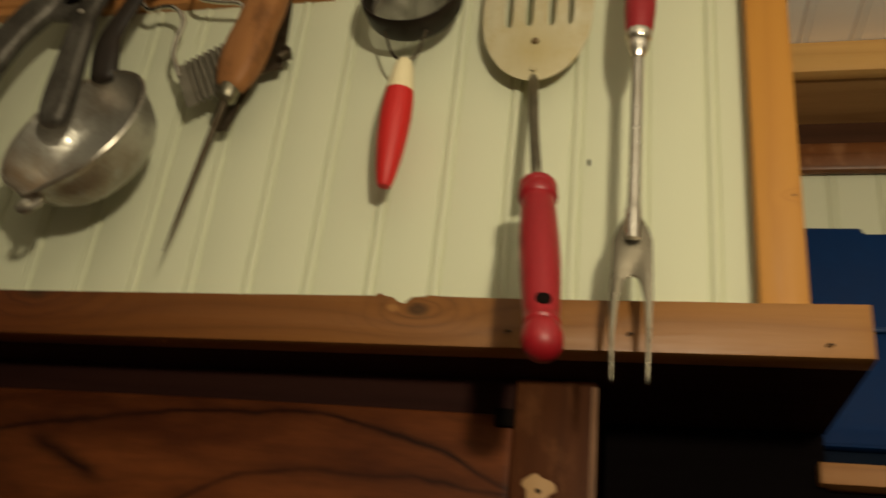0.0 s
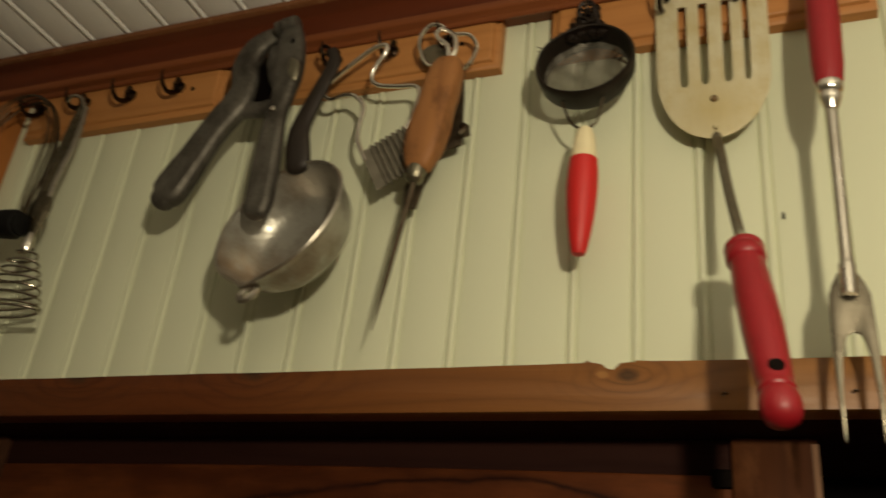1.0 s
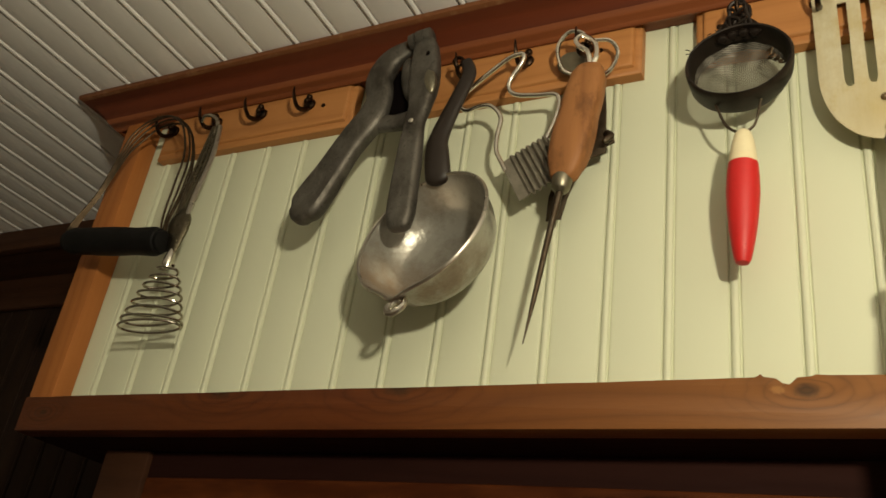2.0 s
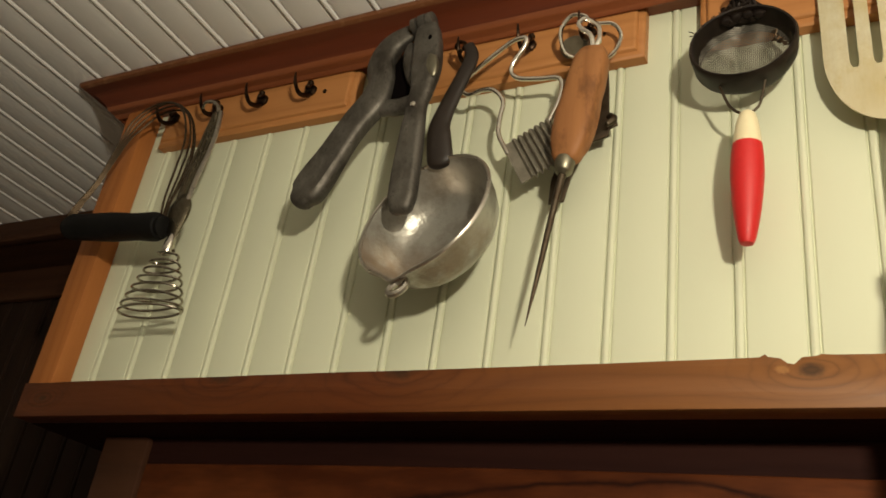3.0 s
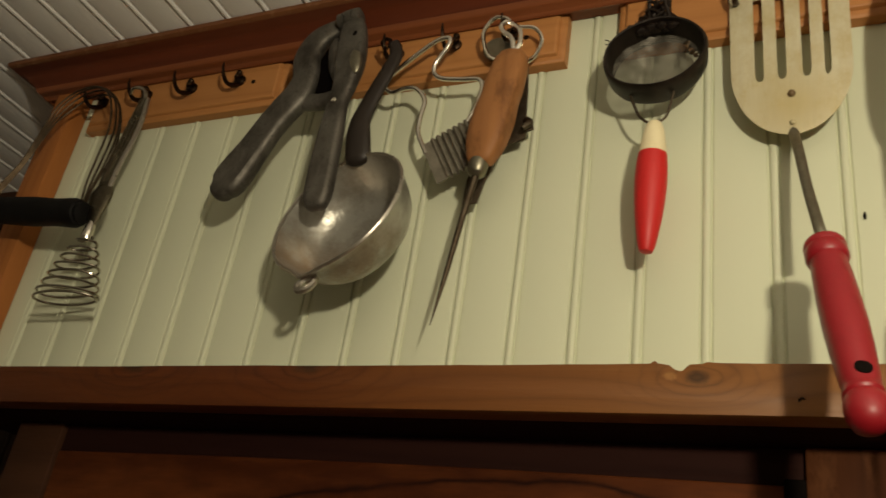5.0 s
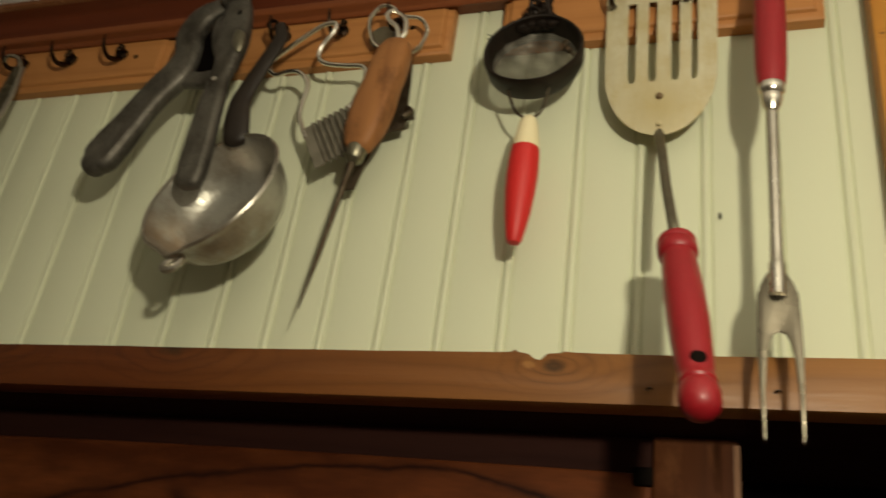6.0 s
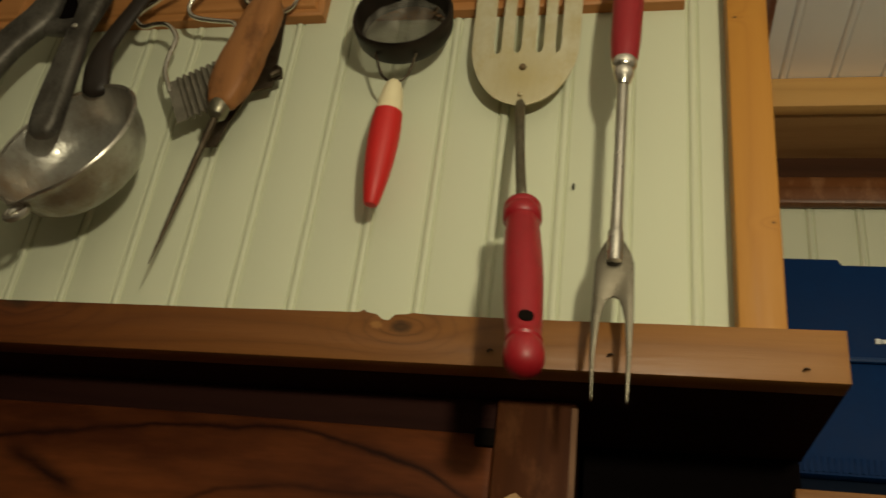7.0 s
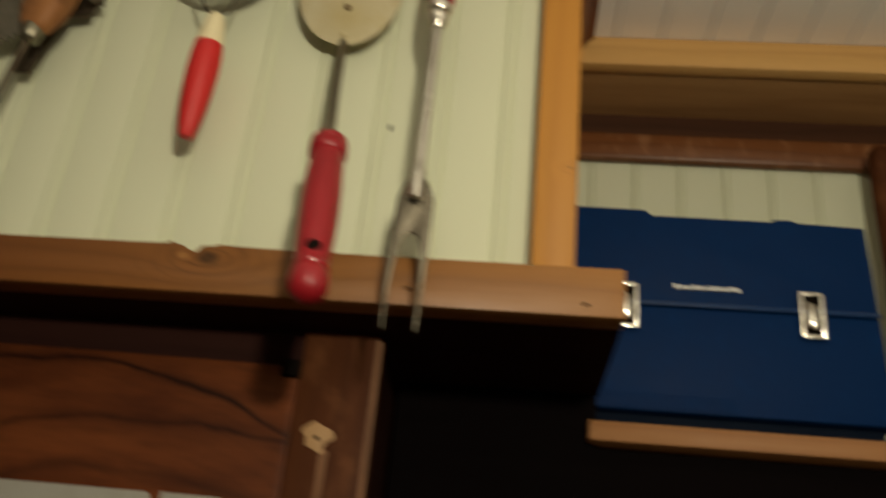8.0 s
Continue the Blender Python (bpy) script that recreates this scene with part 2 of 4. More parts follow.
M_BLACKWOOD = gloss("black_wood_handle", (0.0035, 0.003, 0.0028), (0.007, 0.006, 0.005), 0.55, coat=0.0, spec=0.2)
M_PANHANDLE = gloss("dark_brown_handle", (0.016, 0.010, 0.0065), (0.04, 0.025, 0.016), 0.45, coat=0.05)
M_RED = gloss("glossy_red_paint", (0.28, 0.006, 0.012), (0.17, 0.004, 0.007), 0.36, coat=0.12)
M_REDBRIGHT = gloss("bright_red_paint", (0.56, 0.012, 0.011), (0.36, 0.008, 0.008), 0.44, coat=0.04)
M_CREAM = gloss("cream_paint", (0.80, 0.70, 0.45), (0.65, 0.5, 0.28), 0.4)


def blade_tin():
    """Dull tin, amber stained about the rivets, with fine rubbed scratches."""
    s = Shader("stained_tin_blade", 0.42, 0.2)
    sep = s.n.new("ShaderNodeSeparateXYZ")
    s.l.new(s.coord.outputs["Object"], sep.inputs[0])
    dx, dz = s.math("SUBTRACT", sep.outputs[0], 0.2185), s.math("MULTIPLY", s.math("SUBTRACT", sep.outputs[2], 0.176), 1.1)
    d = s.math("SQRT", s.math("ADD", s.math("MULTIPLY", dx, dx), s.math("MULTIPLY", dz, dz)))
    blot = s.noise(s.mapped((55, 55, 38)), 1, 6, 0.7)
    rub = s.noise(s.mapped((420, 420, 26)), 1, 4)
    near = s.ramp(s.math("ADD", s.math("MULTIPLY", d, 15.0), s.math("MULTIPLY", blot, 1.1)), [(0.45, (0.85, 0.85, 0.85)), (0.75, (0.35, 0.35, 0.35)), (1.0, (0, 0, 0))])
    c = s.mix(s.ramp(blot, [(0.36, (0, 0, 0)), (0.64, (1, 1, 1))]), (0.67, 0.63, 0.46), (0.54, 0.45, 0.24))
    c = s.mix(near, c, (0.46, 0.35, 0.13))
    c = s.mix(s.math("MULTIPLY", rub, 0.40), c, (0.36, 0.30, 0.19))
    s.colour(c)
    s.rough(s.math("ADD", s.math("MULTIPLY", blot, 0.3), 0.27))
    s.bump(s.math("ADD", rub, s.math("MULTIPLY", blot, 2.0)), 0.15, 0.0005)
    return s.mat


M_BLADE = blade_tin()
M_STAIN = metal("brown_stained_rivet", (0.20, 0.13, 0.06), (0.10, 0.06, 0.025), 0.45, 0.6, 150, 0.3)
M_STEEL = metal("worn_steel", (0.55, 0.52, 0.46), (0.30, 0.25, 0.18), 0.28, 0.4, 90)
M_SHANK = metal("dull_steel", (0.28, 0.26, 0.195), (0.15, 0.125, 0.08), 0.38, 0.5, 120)
M_DULLWIRE = metal("tarnished_wire", (0.085, 0.058, 0.034), (0.036, 0.023, 0.013), 0.40, 0.6, 120, 0.9)
M_WHISK = metal("dull_olive_steel", (0.19, 0.165, 0.115), (0.075, 0.06, 0.038), 0.27, 0.7, 110)
M_COIL = metal("worn_coil_wire", (0.50, 0.46, 0.38), (0.16, 0.13, 0.09), 0.16, 0.7, 220)
M_CHROME = metal("bright_wire", (0.86, 0.82, 0.74), (0.50, 0.42, 0.30), 0.17, 0.35, 160)


def pan_metal():
    """Used aluminium: grey, blotched, with brown burnt stains low on the bowl and fine scratches."""
    s = Shader("used_aluminium", 0.3, 0.62)
    s.bsdf.inputs["Coat Weight"].default_value, s.bsdf.inputs["Coat Roughness"].default_value = 0.5, 0.05
    blot = s.noise(s.mapped((34, 34, 34)), 1, 5, 0.7)
    scratch = s.noise(s.mapped((900, 60, 240), turn=(0.4, 0.2, 0.9)), 1, 3)
    sep = s.n.new("ShaderNodeSeparateXYZ")
    s.l.new(s.coord.outputs["Object"], sep.inputs[0])
    low = s.math("MULTIPLY", s.math("SUBTRACT", 0.098, sep.outputs[2]), 22.0, True)
    burnt = s.math("MULTIPLY", low, s.ramp(s.noise(s.mapped((55, 55, 40)), 1, 5, 0.7), [(0.34, (0, 0, 0)), (0.56, (1, 1, 1))]))
    c = s.mix(s.ramp(blot, [(0.40, (0, 0, 0)), (0.66, (1, 1, 1))]), (0.43, 0.415, 0.365), (0.255, 0.23, 0.19))
    c = s.mix(s.math("MULTIPLY", burnt, 0.62), c, (0.20, 0.105, 0.045))
    spot = s.math("ADD", s.math("POWER", s.math("MULTIPLY", s.math("ADD", sep.outputs[0], 0.1130), 34.0), 2.0), s.math("POWER", s.math("MULTIPLY", s.math("SUBTRACT", sep.outputs[2], 0.0700), 46.0), 2.0))
    stain = s.math("MULTIPLY", s.math("EXPONENT", s.math("MULTIPLY", spot, -1.0)), s.ramp(s.noise(s.mapped((70, 70, 70)), 1, 4, 0.65), [(0.25, (0.3, 0.3, 0.3)), (0.6, (1, 1, 1))]))
    c = s.mix(s.math("MULTIPLY", stain, 0.5), c, (0.33, 0.19, 0.088))
    s.colour(c)
    r = s.math("ADD", s.math("MULTIPLY", blot, 0.26), 0.17)
    s.rough(s.math("ADD", r, s.math("MULTIPLY", scratch, 0.16)))
    s.bump(s.math("ADD", s.math("MULTIPLY", s.noise(s.mapped((85, 85, 85)), 1, 3), 4.0), s.math("MULTIPLY", scratch, 0.25)), 0.30, 0.0007)
    return s.mat


M_ALU = pan_metal()


def cast_metal():
    """Old cast aluminium: dull, pitted and unevenly darkened, brighter where it is rubbed."""
    s = Shader("old_cast_aluminium", 0.36, 0.75)
    big = s.noise(s.mapped((38, 38, 26)), 1, 4, 0.6)
    pits = s.noise(s.mapped((420, 420, 420)), 1, 4, 0.7)
    rub = s.ramp(s.noise(s.mapped((90, 90, 40)), 1, 6, 0.75), [(0.50, (0, 0, 0)), (0.68, (1, 1, 1))])
    c = s.mix(s.ramp(big, [(0.36, (0, 0, 0)), (0.64, (1, 1, 1))]), (0.155, 0.142, 0.122), (0.060, 0.051, 0.041))
    c = s.mix(s.math("MULTIPLY", rub, 0.45), c, (0.25, 0.23, 0.20))
    c = s.mix(s.ramp(pits, [(0.30, (0.8, 0.8, 0.8)), (0.42, (0, 0, 0))]), c, (0.03, 0.025, 0.02))
    s.colour(c)
    s.rough(s.math("ADD", s.math("MULTIPLY", big, 0.30), 0.40))
    s.bump(s.math("ADD", s.math("MULTIPLY", big, 4.0), pits), 0.30, 0.0007)
    return s.mat


M_CAST = cast_metal()
M_FORK = metal("grey_fork_steel", (0.19, 0.168, 0.128), (0.09, 0.075, 0.052), 0.24, 0.5, 70, 1.0)
M_TIN = metal("grey_tinned_steel", (0.26, 0.235, 0.185), (0.12, 0.10, 0.072), 0.48, 0.6, 90, 0.5)
M_RUST = metal("dark_rusty_steel", (0.11, 0.088, 0.062), (0.055, 0.032, 0.018), 0.5, 0.7, 140)
M_BRONZE = metal("dark_bronze_hook", (0.045, 0.028, 0.018), (0.018, 0.011, 0.008), 0.33, 0.5, 200)
M_BLACKRIM = metal("blackened_rim", (0.010, 0.0065, 0.0048), (0.034, 0.021, 0.014), 0.45, 0.6, 110, 0.3, 0.3)
M_MESH = metal("grey_wire_mesh", (0.23, 0.21, 0.17), (0.030, 0.022, 0.016), 0.45, 0.9, 60, 0.5)
M_BLUE = gloss("navy_blue_plastic", (0.0012, 0.0175, 0.076), (0.0022, 0.026, 0.098), 0.52, 60, 0.5, 0.0, 0.09, 0.35)
M_BLUESHINE = gloss("glossy_navy_edge", (0.002, 0.026, 0.100), (0.004, 0.040, 0.130), 0.26, 40, 0.4, 0.15, 0.5)
M_BLUESHADE = gloss("shaded_navy_base", (0.0015, 0.005, 0.014), (0.002, 0.007, 0.018), 0.7, coat=0.0, spec=0.1)
M_WHITE = gloss("white_print", (0.62, 0.62, 0.60), (0.40, 0.40, 0.38), 0.5)
M_PAPER = gloss("white_card", (0.29, 0.28, 0.25), (0.20, 0.18, 0.15), 0.6, 30, 0.4, 0.0, 0.2)
M_BLACK = gloss("black_hole", (0.006, 0.004, 0.003), (0.01, 0.007, 0.006), 0.8, coat=0.0, spec=0.05)
M_FLOOR = wood("plank_floor", (0.30, 0.19, 0.11), (0.18, 0.10, 0.055), "x", 0.5)
M_ROOM = paint("bounce_wall_paint", (0.36, 0.34, 0.30), (0.31, 0.29, 0.25))


# ---- mesh helpers ----
def finish(name, bm, material, smooth=False):
    bmesh.ops.recalc_face_normals(bm, faces=bm.faces)
    me = bpy.data.meshes.new(name)
    bm.to_mesh(me)
    bm.free()
    me.materials.append(material)
    if smooth:
        me.polygons.foreach_set("use_smooth", [True] * len(me.polygons))
        me.set_sharp_from_angle(angle=radians(38))
    return me


def part(name, bm, material, parent, label="", smooth=True):
    ob = new(name, finish(name, bm, material, smooth))
    ob.parent = parent
    if label:
        ob["label"] = label
    return ob


def thing(name, spot, label, category, group="", kind=""):
    ob = new(name)
    ob.location = spot
    return tagged(ob, label, category, group, kind)


def box(x0, x1, y0, y1, z0, z1, bevel=0.0, bm=None, seg=2):
    b = bmesh.new()
    bmesh.ops.create_cube(b, size=1)
    for v in b.verts:
        v.co = ((x0 + x1) / 2 + v.co.x * (x1 - x0), (y0 + y1) / 2 + v.co.y * (y1 - y0), (z0 + z1) / 2 + v.co.z * (z1 - z0))
    if bevel:
        bmesh.ops.bevel(b, geom=b.edges[:], offset=bevel, segments=seg, affect="EDGES", profile=0.5)
    return b


def join(*bms):
    out = bms[0]
    for b in bms[1:]:
        me = bpy.data.meshes.new("tmp")
        b.to_mesh(me)
        out.from_mesh(me)
        bpy.data.meshes.remove(me)
        b.free()
    return out


def smooth_path(points, n=6):
    """Catmull-Rom through the points; extra numbers (radius) go along."""
    p = [np.array(q, float) for q in points]
    p = [2 * p[0] - p[1]] + p + [2 * p[-1] - p[-2]]
    out = []
    for i in range(1, len(p) - 2):
        for j in range(n):
            u = j / n
            out.append(0.5 * (2 * p[i] + (p[i + 1] - p[i - 1]) * u + (2 * p[i - 1] - 5 * p[i] + 4 * p[i + 1] - p[i + 2]) * u * u
                              + (3 * p[i] - p[i - 1] - 3 * p[i + 1] + p[i + 2]) * u ** 3))
    out.append(p[-2])
    return out


def tube(points, radius=None, seg=10, n=6, flat=1.0, flat_dir=(0, 1, 0), closed=False, dome=True):
    """A swept round bar through points (x, y, z[, r]); flat squeezes it along flat_dir."""
    if radius is not None:
        points = [(*q[:3], radius) for q in points]
    pts = smooth_path(points, n) if n > 1 else [np.array(q, float) for q in points]
    pos = [Vector(q[:3]) for q in pts]
    rad = [max(q[3], 1e-5) for q in pts]
    if closed:
        pos, rad = pos[:-1], rad[:-1]
    m = len(pos)
    bm = bmesh.new()
    fd = Vector(flat_dir).normalized()
    rings, side = [], None
    for i in range(m):
        a = pos[i - 1] if (i or closed) else pos[0]
        b = pos[(i + 1) % m] if (i < m - 1 or closed) else pos[m - 1]
        t = (b - a).normalized()
        if flat != 1.0 or side is None:
            ref = fd if abs(t.dot(fd)) < 0.95 else Vector((1, 0, 0))
            up = (ref - t * ref.dot(t)).normalized()
        else:
            up = (side - t * side.dot(t)).normalized()
        side = up
        w = t.cross(up)
        rings.append([bm.verts.new(pos[i] + (up * math.cos(2 * math.pi * j / seg) * flat + w * math.sin(2 * math.pi * j / seg)) * rad[i]) for j in range(seg)])
    for i in range(m if closed else m - 1):
        r0, r1 = rings[i], rings[(i + 1) % m]
        for j in range(seg):
            bm.faces.new((r0[j], r0[(j + 1) % seg], r1[(j + 1) % seg], r1[j]))
    if not closed:
        for ring, i, k in ((rings[0], 0, 1), (rings[-1], m - 1, m - 2)):
            out = (pos[i] - pos[k]).normalized()
            if dome:
                mid = [bm.verts.new(pos[i] + (v.co - pos[i]) * 0.7 + out * rad[i] * 0.35 * min(1, flat + 0.3)) for v in ring]
                for j in range(seg):
                    bm.faces.new((ring[j], ring[(j + 1) % seg], mid[(j + 1) % seg], mid[j]))
                ring = mid
                tip = bm.verts.new(pos[i] + out * rad[i] * 0.5 * min(1, flat + 0.3))
            else:
                tip = bm.verts.new(pos[i])
            for j in range(seg):
                bm.faces.new((ring[j], ring[(j + 1) % seg], tip))
    return bm


def cast_arm(points, flat=0.6, seg=32, n=6, square=0.84):
    """A flat cast bar through (x, y, z, half width, dish): squarish section, its front hollowed by dish."""
    pts = smooth_path(points, n)
    pos = [Vector(q[:3]) for q in pts]
    bm = bmesh.new()
    rings = []
    for i, q in enumerate(pts):
        t = (pos[min(i + 1, len(pos) - 1)] - pos[max(i - 1, 0)]).normalized()
        up = (Vector((0, -1, 0)) - t * -t.y).normalized()
        w = t.cross(up)
        ring = []
        for j in range(seg):
            a = 2 * math.pi * j / seg
            c, e = math.cos(a), math.sin(a)
            x, y = math.copysign(abs(e) ** square, e), math.copysign(abs(c) ** square, c) * flat
            if y > 0:
                y -= max(0.0, q[4]) * flat * max(0.0, 1 - (x / 0.70) ** 4)
            ring.append(bm.verts.new(pos[i] + (w * x + up * y) * q[3]))
        rings.append(ring)
    for a, b in zip(rings, rings[1:]):
        for j in range(seg):
            bm.faces.new((a[j], a[(j + 1) % seg], b[(j + 1) % seg], b[j]))
    for ring, i, k in ((rings[0], 0, 1), (rings[-1], -1, -2)):
        out = (pos[i] - pos[k]).normalized() * pts[i][3]
        last = ring
        for turn in (25, 48, 70):
            mid = [bm.verts.new(pos[i] + (v.co - pos[i]) * math.cos(radians(turn)) + out * 0.75 * math.sin(radians(turn))) for v in last]
            for j in range(seg):
                bm.faces.new((ring[j], ring[(j + 1) % seg], mid[(j + 1) % seg], mid[j]))
            ring = mid
        tip = bm.verts.new(sum((v.co for v in ring), Vector()) / seg + out * 0.03)
        for j in range(seg):
            bm.faces.new((ring[j], ring[(j + 1) % seg], tip))
    return bm


def lathe(a, b, profile, seg=20, facets=0):
    """A turned piece from a to b; profile: (part of the way, radius)."""
    a, b = Vector(a), Vector(b)
    t = (b - a).normalized()
    u = t.orthogonal().normalized()
    w = t.cross(u)
    bm = bmesh.new()
    rings = []
    seg = facets or seg
    for s, r in profile:
        c = a.lerp(b, s)
        rings.append([bm.verts.new(c + (u * math.cos(2 * math.pi * j / seg) + w * math.sin(2 * math.pi * j / seg)) * r) for j in range(seg)])
    for r0, r1 in zip(rings, rings[1:]):
        for j in range(seg):
            bm.faces.new((r0[j], r0[(j + 1) % seg], r1[(j + 1) % seg], r1[j]))
    bm.faces.new(rings[0]), bm.faces.new(rings[-1])
    return bm


def prism(outline, y0, y1, bevel=0.0):
    """A plate with an outline in x and z."""
    bm = bmesh.new()
    f = bm.faces.new([bm.verts.new((x, y0, z)) for x, z in outline])
    g = bmesh.ops.extrude_face_region(bm, geom=[f])
    for v in g["geom"]:
        if isinstance(v, bmesh.types.BMVert):
            v.co.y = y1
    if bevel:
        bmesh.ops.recalc_face_normals(bm, faces=bm.faces)
        edges = [e for e in bm.edges if abs(e.verts[0].co.y - e.verts[1].co.y) < 1e-6]
        bmesh.ops.bevel(bm, geom=edges, offset=bevel, segments=2, affect="EDGES", profile=0.5)
    return bm


def ball(spot, r, seg=10):
    b = bmesh.new()
    bmesh.ops.create_uvsphere(b, u_segments=seg, v_segments=seg // 2 + 2, radius=r, matrix=Matrix.Translation(spot))
    return b


# ---- structure ----
PITCH = 0.041
CEIL = 0.318


def bead_board(length, thick=0.010, deep=0.0017, wide=0.0003):
    """One beaded board: a flat face and a double-grooved bead at its edges; x across, its face towards -y."""
    p, h = PITCH, 0.0028
    prof = [(-p / 2, -0.0012), (-p / 2 + h - 0.0016, -0.0010), (-p / 2 + h - 0.0007, -0.0004), (-p / 2 + h - 0.0001, deep), (-p / 2 + h + 0.0004 + wide, deep), (-p / 2 + h + 0.0011 + wide, 0.0003), (-p / 2 + h + 0.0024 + wide, 0.0)]
    prof = prof + [(-x, y) for x, y in reversed(prof)]
    prof = prof + [(p / 2, thick), (-p / 2, thick)]
    bm = bmesh.new()
    f = bm.faces.new([bm.verts.new((x, y, 0)) for x, y in prof])
    g = bmesh.ops.extrude_face_region(bm, geom=[f])
    for v in g["geom"]:
        if isinstance(v, bmesh.types.BMVert):
            v.co.z = length
    return bm


def boarded_wall(name, spot, x0, x1, z0, z1, material, label, first):
    wall = thing(name, spot, label, "wall", kind="structure")
    part("backing", box(x0, x1, 0.0102, 0.016, z0, z1), material, wall, smooth=False)
    mesh = finish("board", bead_board(z1 - z0), material, True)
    x = first
    while x - PITCH / 2 < x1 - 1e-6:
        ob = new("board", mesh)
        ob.parent = wall
        ob.location = (x, 0, z0)
        if x + PITCH / 2 > x1 + 1e-6 or x - PITCH / 2 < x0 - 1e-6:
            cut = bead_board(z1 - z0)
            for side, at in ((1, x1 - x), (-1, x0 - x)):
                if abs(at) < PITCH / 2:
                    bmesh.ops.bisect_plane(cut, geom=cut.verts[:] + cut.edges[:] + cut.faces[:], plane_co=(at, 0, 0), plane_no=(side, 0, 0), clear_outer=True)
            ob.data = finish("board_cut", cut, material, True)
        x += PITCH
    return wall


# grooves of the front panel lie at x = k * PITCH
boarded_wall("wall_front", (0, 0, Z0), -0.462, 0.3735, 0.0, CEIL, M_WALL, "pale green painted beadboard panel above a pine ledge", -0.4715)
boarded_wall("wall_back", (0, 0.243, Z0), 0.38, 1.399, -0.9, CEIL, M_BACK, "pale green beadboard wall behind the shelf", 0.3825)
boarded_wall("wall_back_2", (0, 0.243, Z0), -1.249, -0.47, -0.9, CEIL, M_SHADEBOARD, "boarded wall beyond the panel, coloured dark brown for its shade", -1.2285)

# a small dark nail hole in the panel
nail_hole = thing("nail", (0.2542, -0.0005, Z0 + 0.1017), "small dark nail stub in the beadboard", "nail")
part("shank", lathe((0, 0, 0.0026), (0, -0.001, -0.0026), [(0, 0.0005), (0.5, 0.0010), (1, 0.0005)], 8), M_BLACK, nail_hole)

# ceiling: all boards in one mesh, running away from the viewer
bm = bmesh.new()
me = finish("tmp_board", bead_board(2.1, deep=0.0026, wide=0.0003), M_CEIL)
for i in range(-40, 26):
    before = len(bm.verts)
    bm.from_mesh(me)
    bm.verts.ensure_lookup_table()
    for v in bm.verts[before:]:
        x, y, z = v.co
        v.co = (x + 0.3947 + PITCH * i, 0.6 - z, CEIL + y)
bpy.data.meshes.remove(me)
ceiling = new("ceiling", finish("ceiling", bm, M_CEIL, True))
ceiling.location = (0, 0, Z0)
tagged(ceiling, "off-white painted beadboard ceiling", "ceiling", kind="structure")

# floor and walls out of view, added to close in and bounce light
floor = new("floor", finish("floor", box(-1.25, 1.40, -1.50, 0.26, -0.03, 0), M_FLOOR))
tagged(floor, "unseen plank floor added to bounce lamp light", "floor", kind="structure")
for name, dims in (("wall_left", (-1.31, -1.25, -1.50, 0.26)), ("wall_right", (1.40, 1.46, -1.50, 0.26)), ("wall_rear", (-1.31, 1.46, -1.56, -1.50)), ("wall_far", (-1.31, 1.46, 0.262, 0.32))):
    w = new(name, finish(name, box(*dims, 0, Z0 + CEIL), M_ROOM))
    tagged(w, "unseen cream wall added to bounce lamp light", "wall", kind="structure")

# ledge: front board with a chipped top edge, and the dark soffit behind it
L0, L1, LF, LB = -0.458, 0.4012, -0.0248, -0.006
edge = [(L0, -0.0295), (L1, -0.0295), (L1, 0.0)]
rng = random.Random(4)
x = L1 - 0.03
while x > L0 + 0.02:
    if not 0.135 < x < 0.175:
        edge.append((x, rng.uniform(-0.0003, 0.0002)))
    elif 0.15 < x < 0.175:
        edge += [(0.1745, 0.0006), (0.168, 0.0012), (0.166, 0.0002), (0.1585, -0.0003), (0.1545, -0.0042), (0.151, -0.0035), (0.1475, -0.0006), (0.141, 0.0006), (0.1395, 0.0022), (0.1365, 0.0004)]
        x = 0.14
    x -= 0.03
edge.append((L0, 0.0))
ledge = thing("trim_ledge", (0, 0, Z0), "honey pine ledge board with dark knots and a chipped top edge", "ledge", kind="structure")
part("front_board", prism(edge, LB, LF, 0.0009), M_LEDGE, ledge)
# soffit colour is lowered to imitate the shade under the ledge
part("soffit", box(L0, L1, LB, 0.24, -0.0295, -0.004), M_DARK, ledge, "underside board coloured near black for its shade", False)
for nx, nz in ((0.2801, -0.0205), (0.3786, -0.0236), (0.215, -0.021)):
    nail = thing("nail", (nx, LF, Z0 + nz), "small bent nail driven into the pine ledge", "nail", "ledge nails")
    part("shank", tube([(0, 0.002, 0), (0, -0.0015, 0), (0.0012, -0.0025, 0.0006), (0.0026, -0.002, 0.0002)], 0.0006, 6), M_BRONZE, nail)

# corner posts
for name, x0, x1, lab in (("trim_post_right", 0.3485, 0.3735, "honey pine corner post beside the beadboard"), ("trim_post_left", -0.4618, -0.4335, "honey pine corner post with a rounded edge")):
    o = new(name, finish(name, box(x0, x1, -0.0195, -0.0003, 0.0, 0.300, 0.0012), M_POST if x0 > 0 else M_POSTRED, True))
    o.location = (0, 0, Z0)
    tagged(o, lab, "post", kind="structure")
for side, x0, x1 in (("side_panel_right", 0.362, 0.3732), ("side_panel_left", -0.4615, -0.450)):
    o = new("trim_" + side, finish(side, box(x0, x1, 0.0165, 0.243, 0.0, CEIL), M_POST))
    o.location = (0, 0, Z0)
    tagged(o, "plain pine side of the boxed-in panel", "panel", kind="structure")

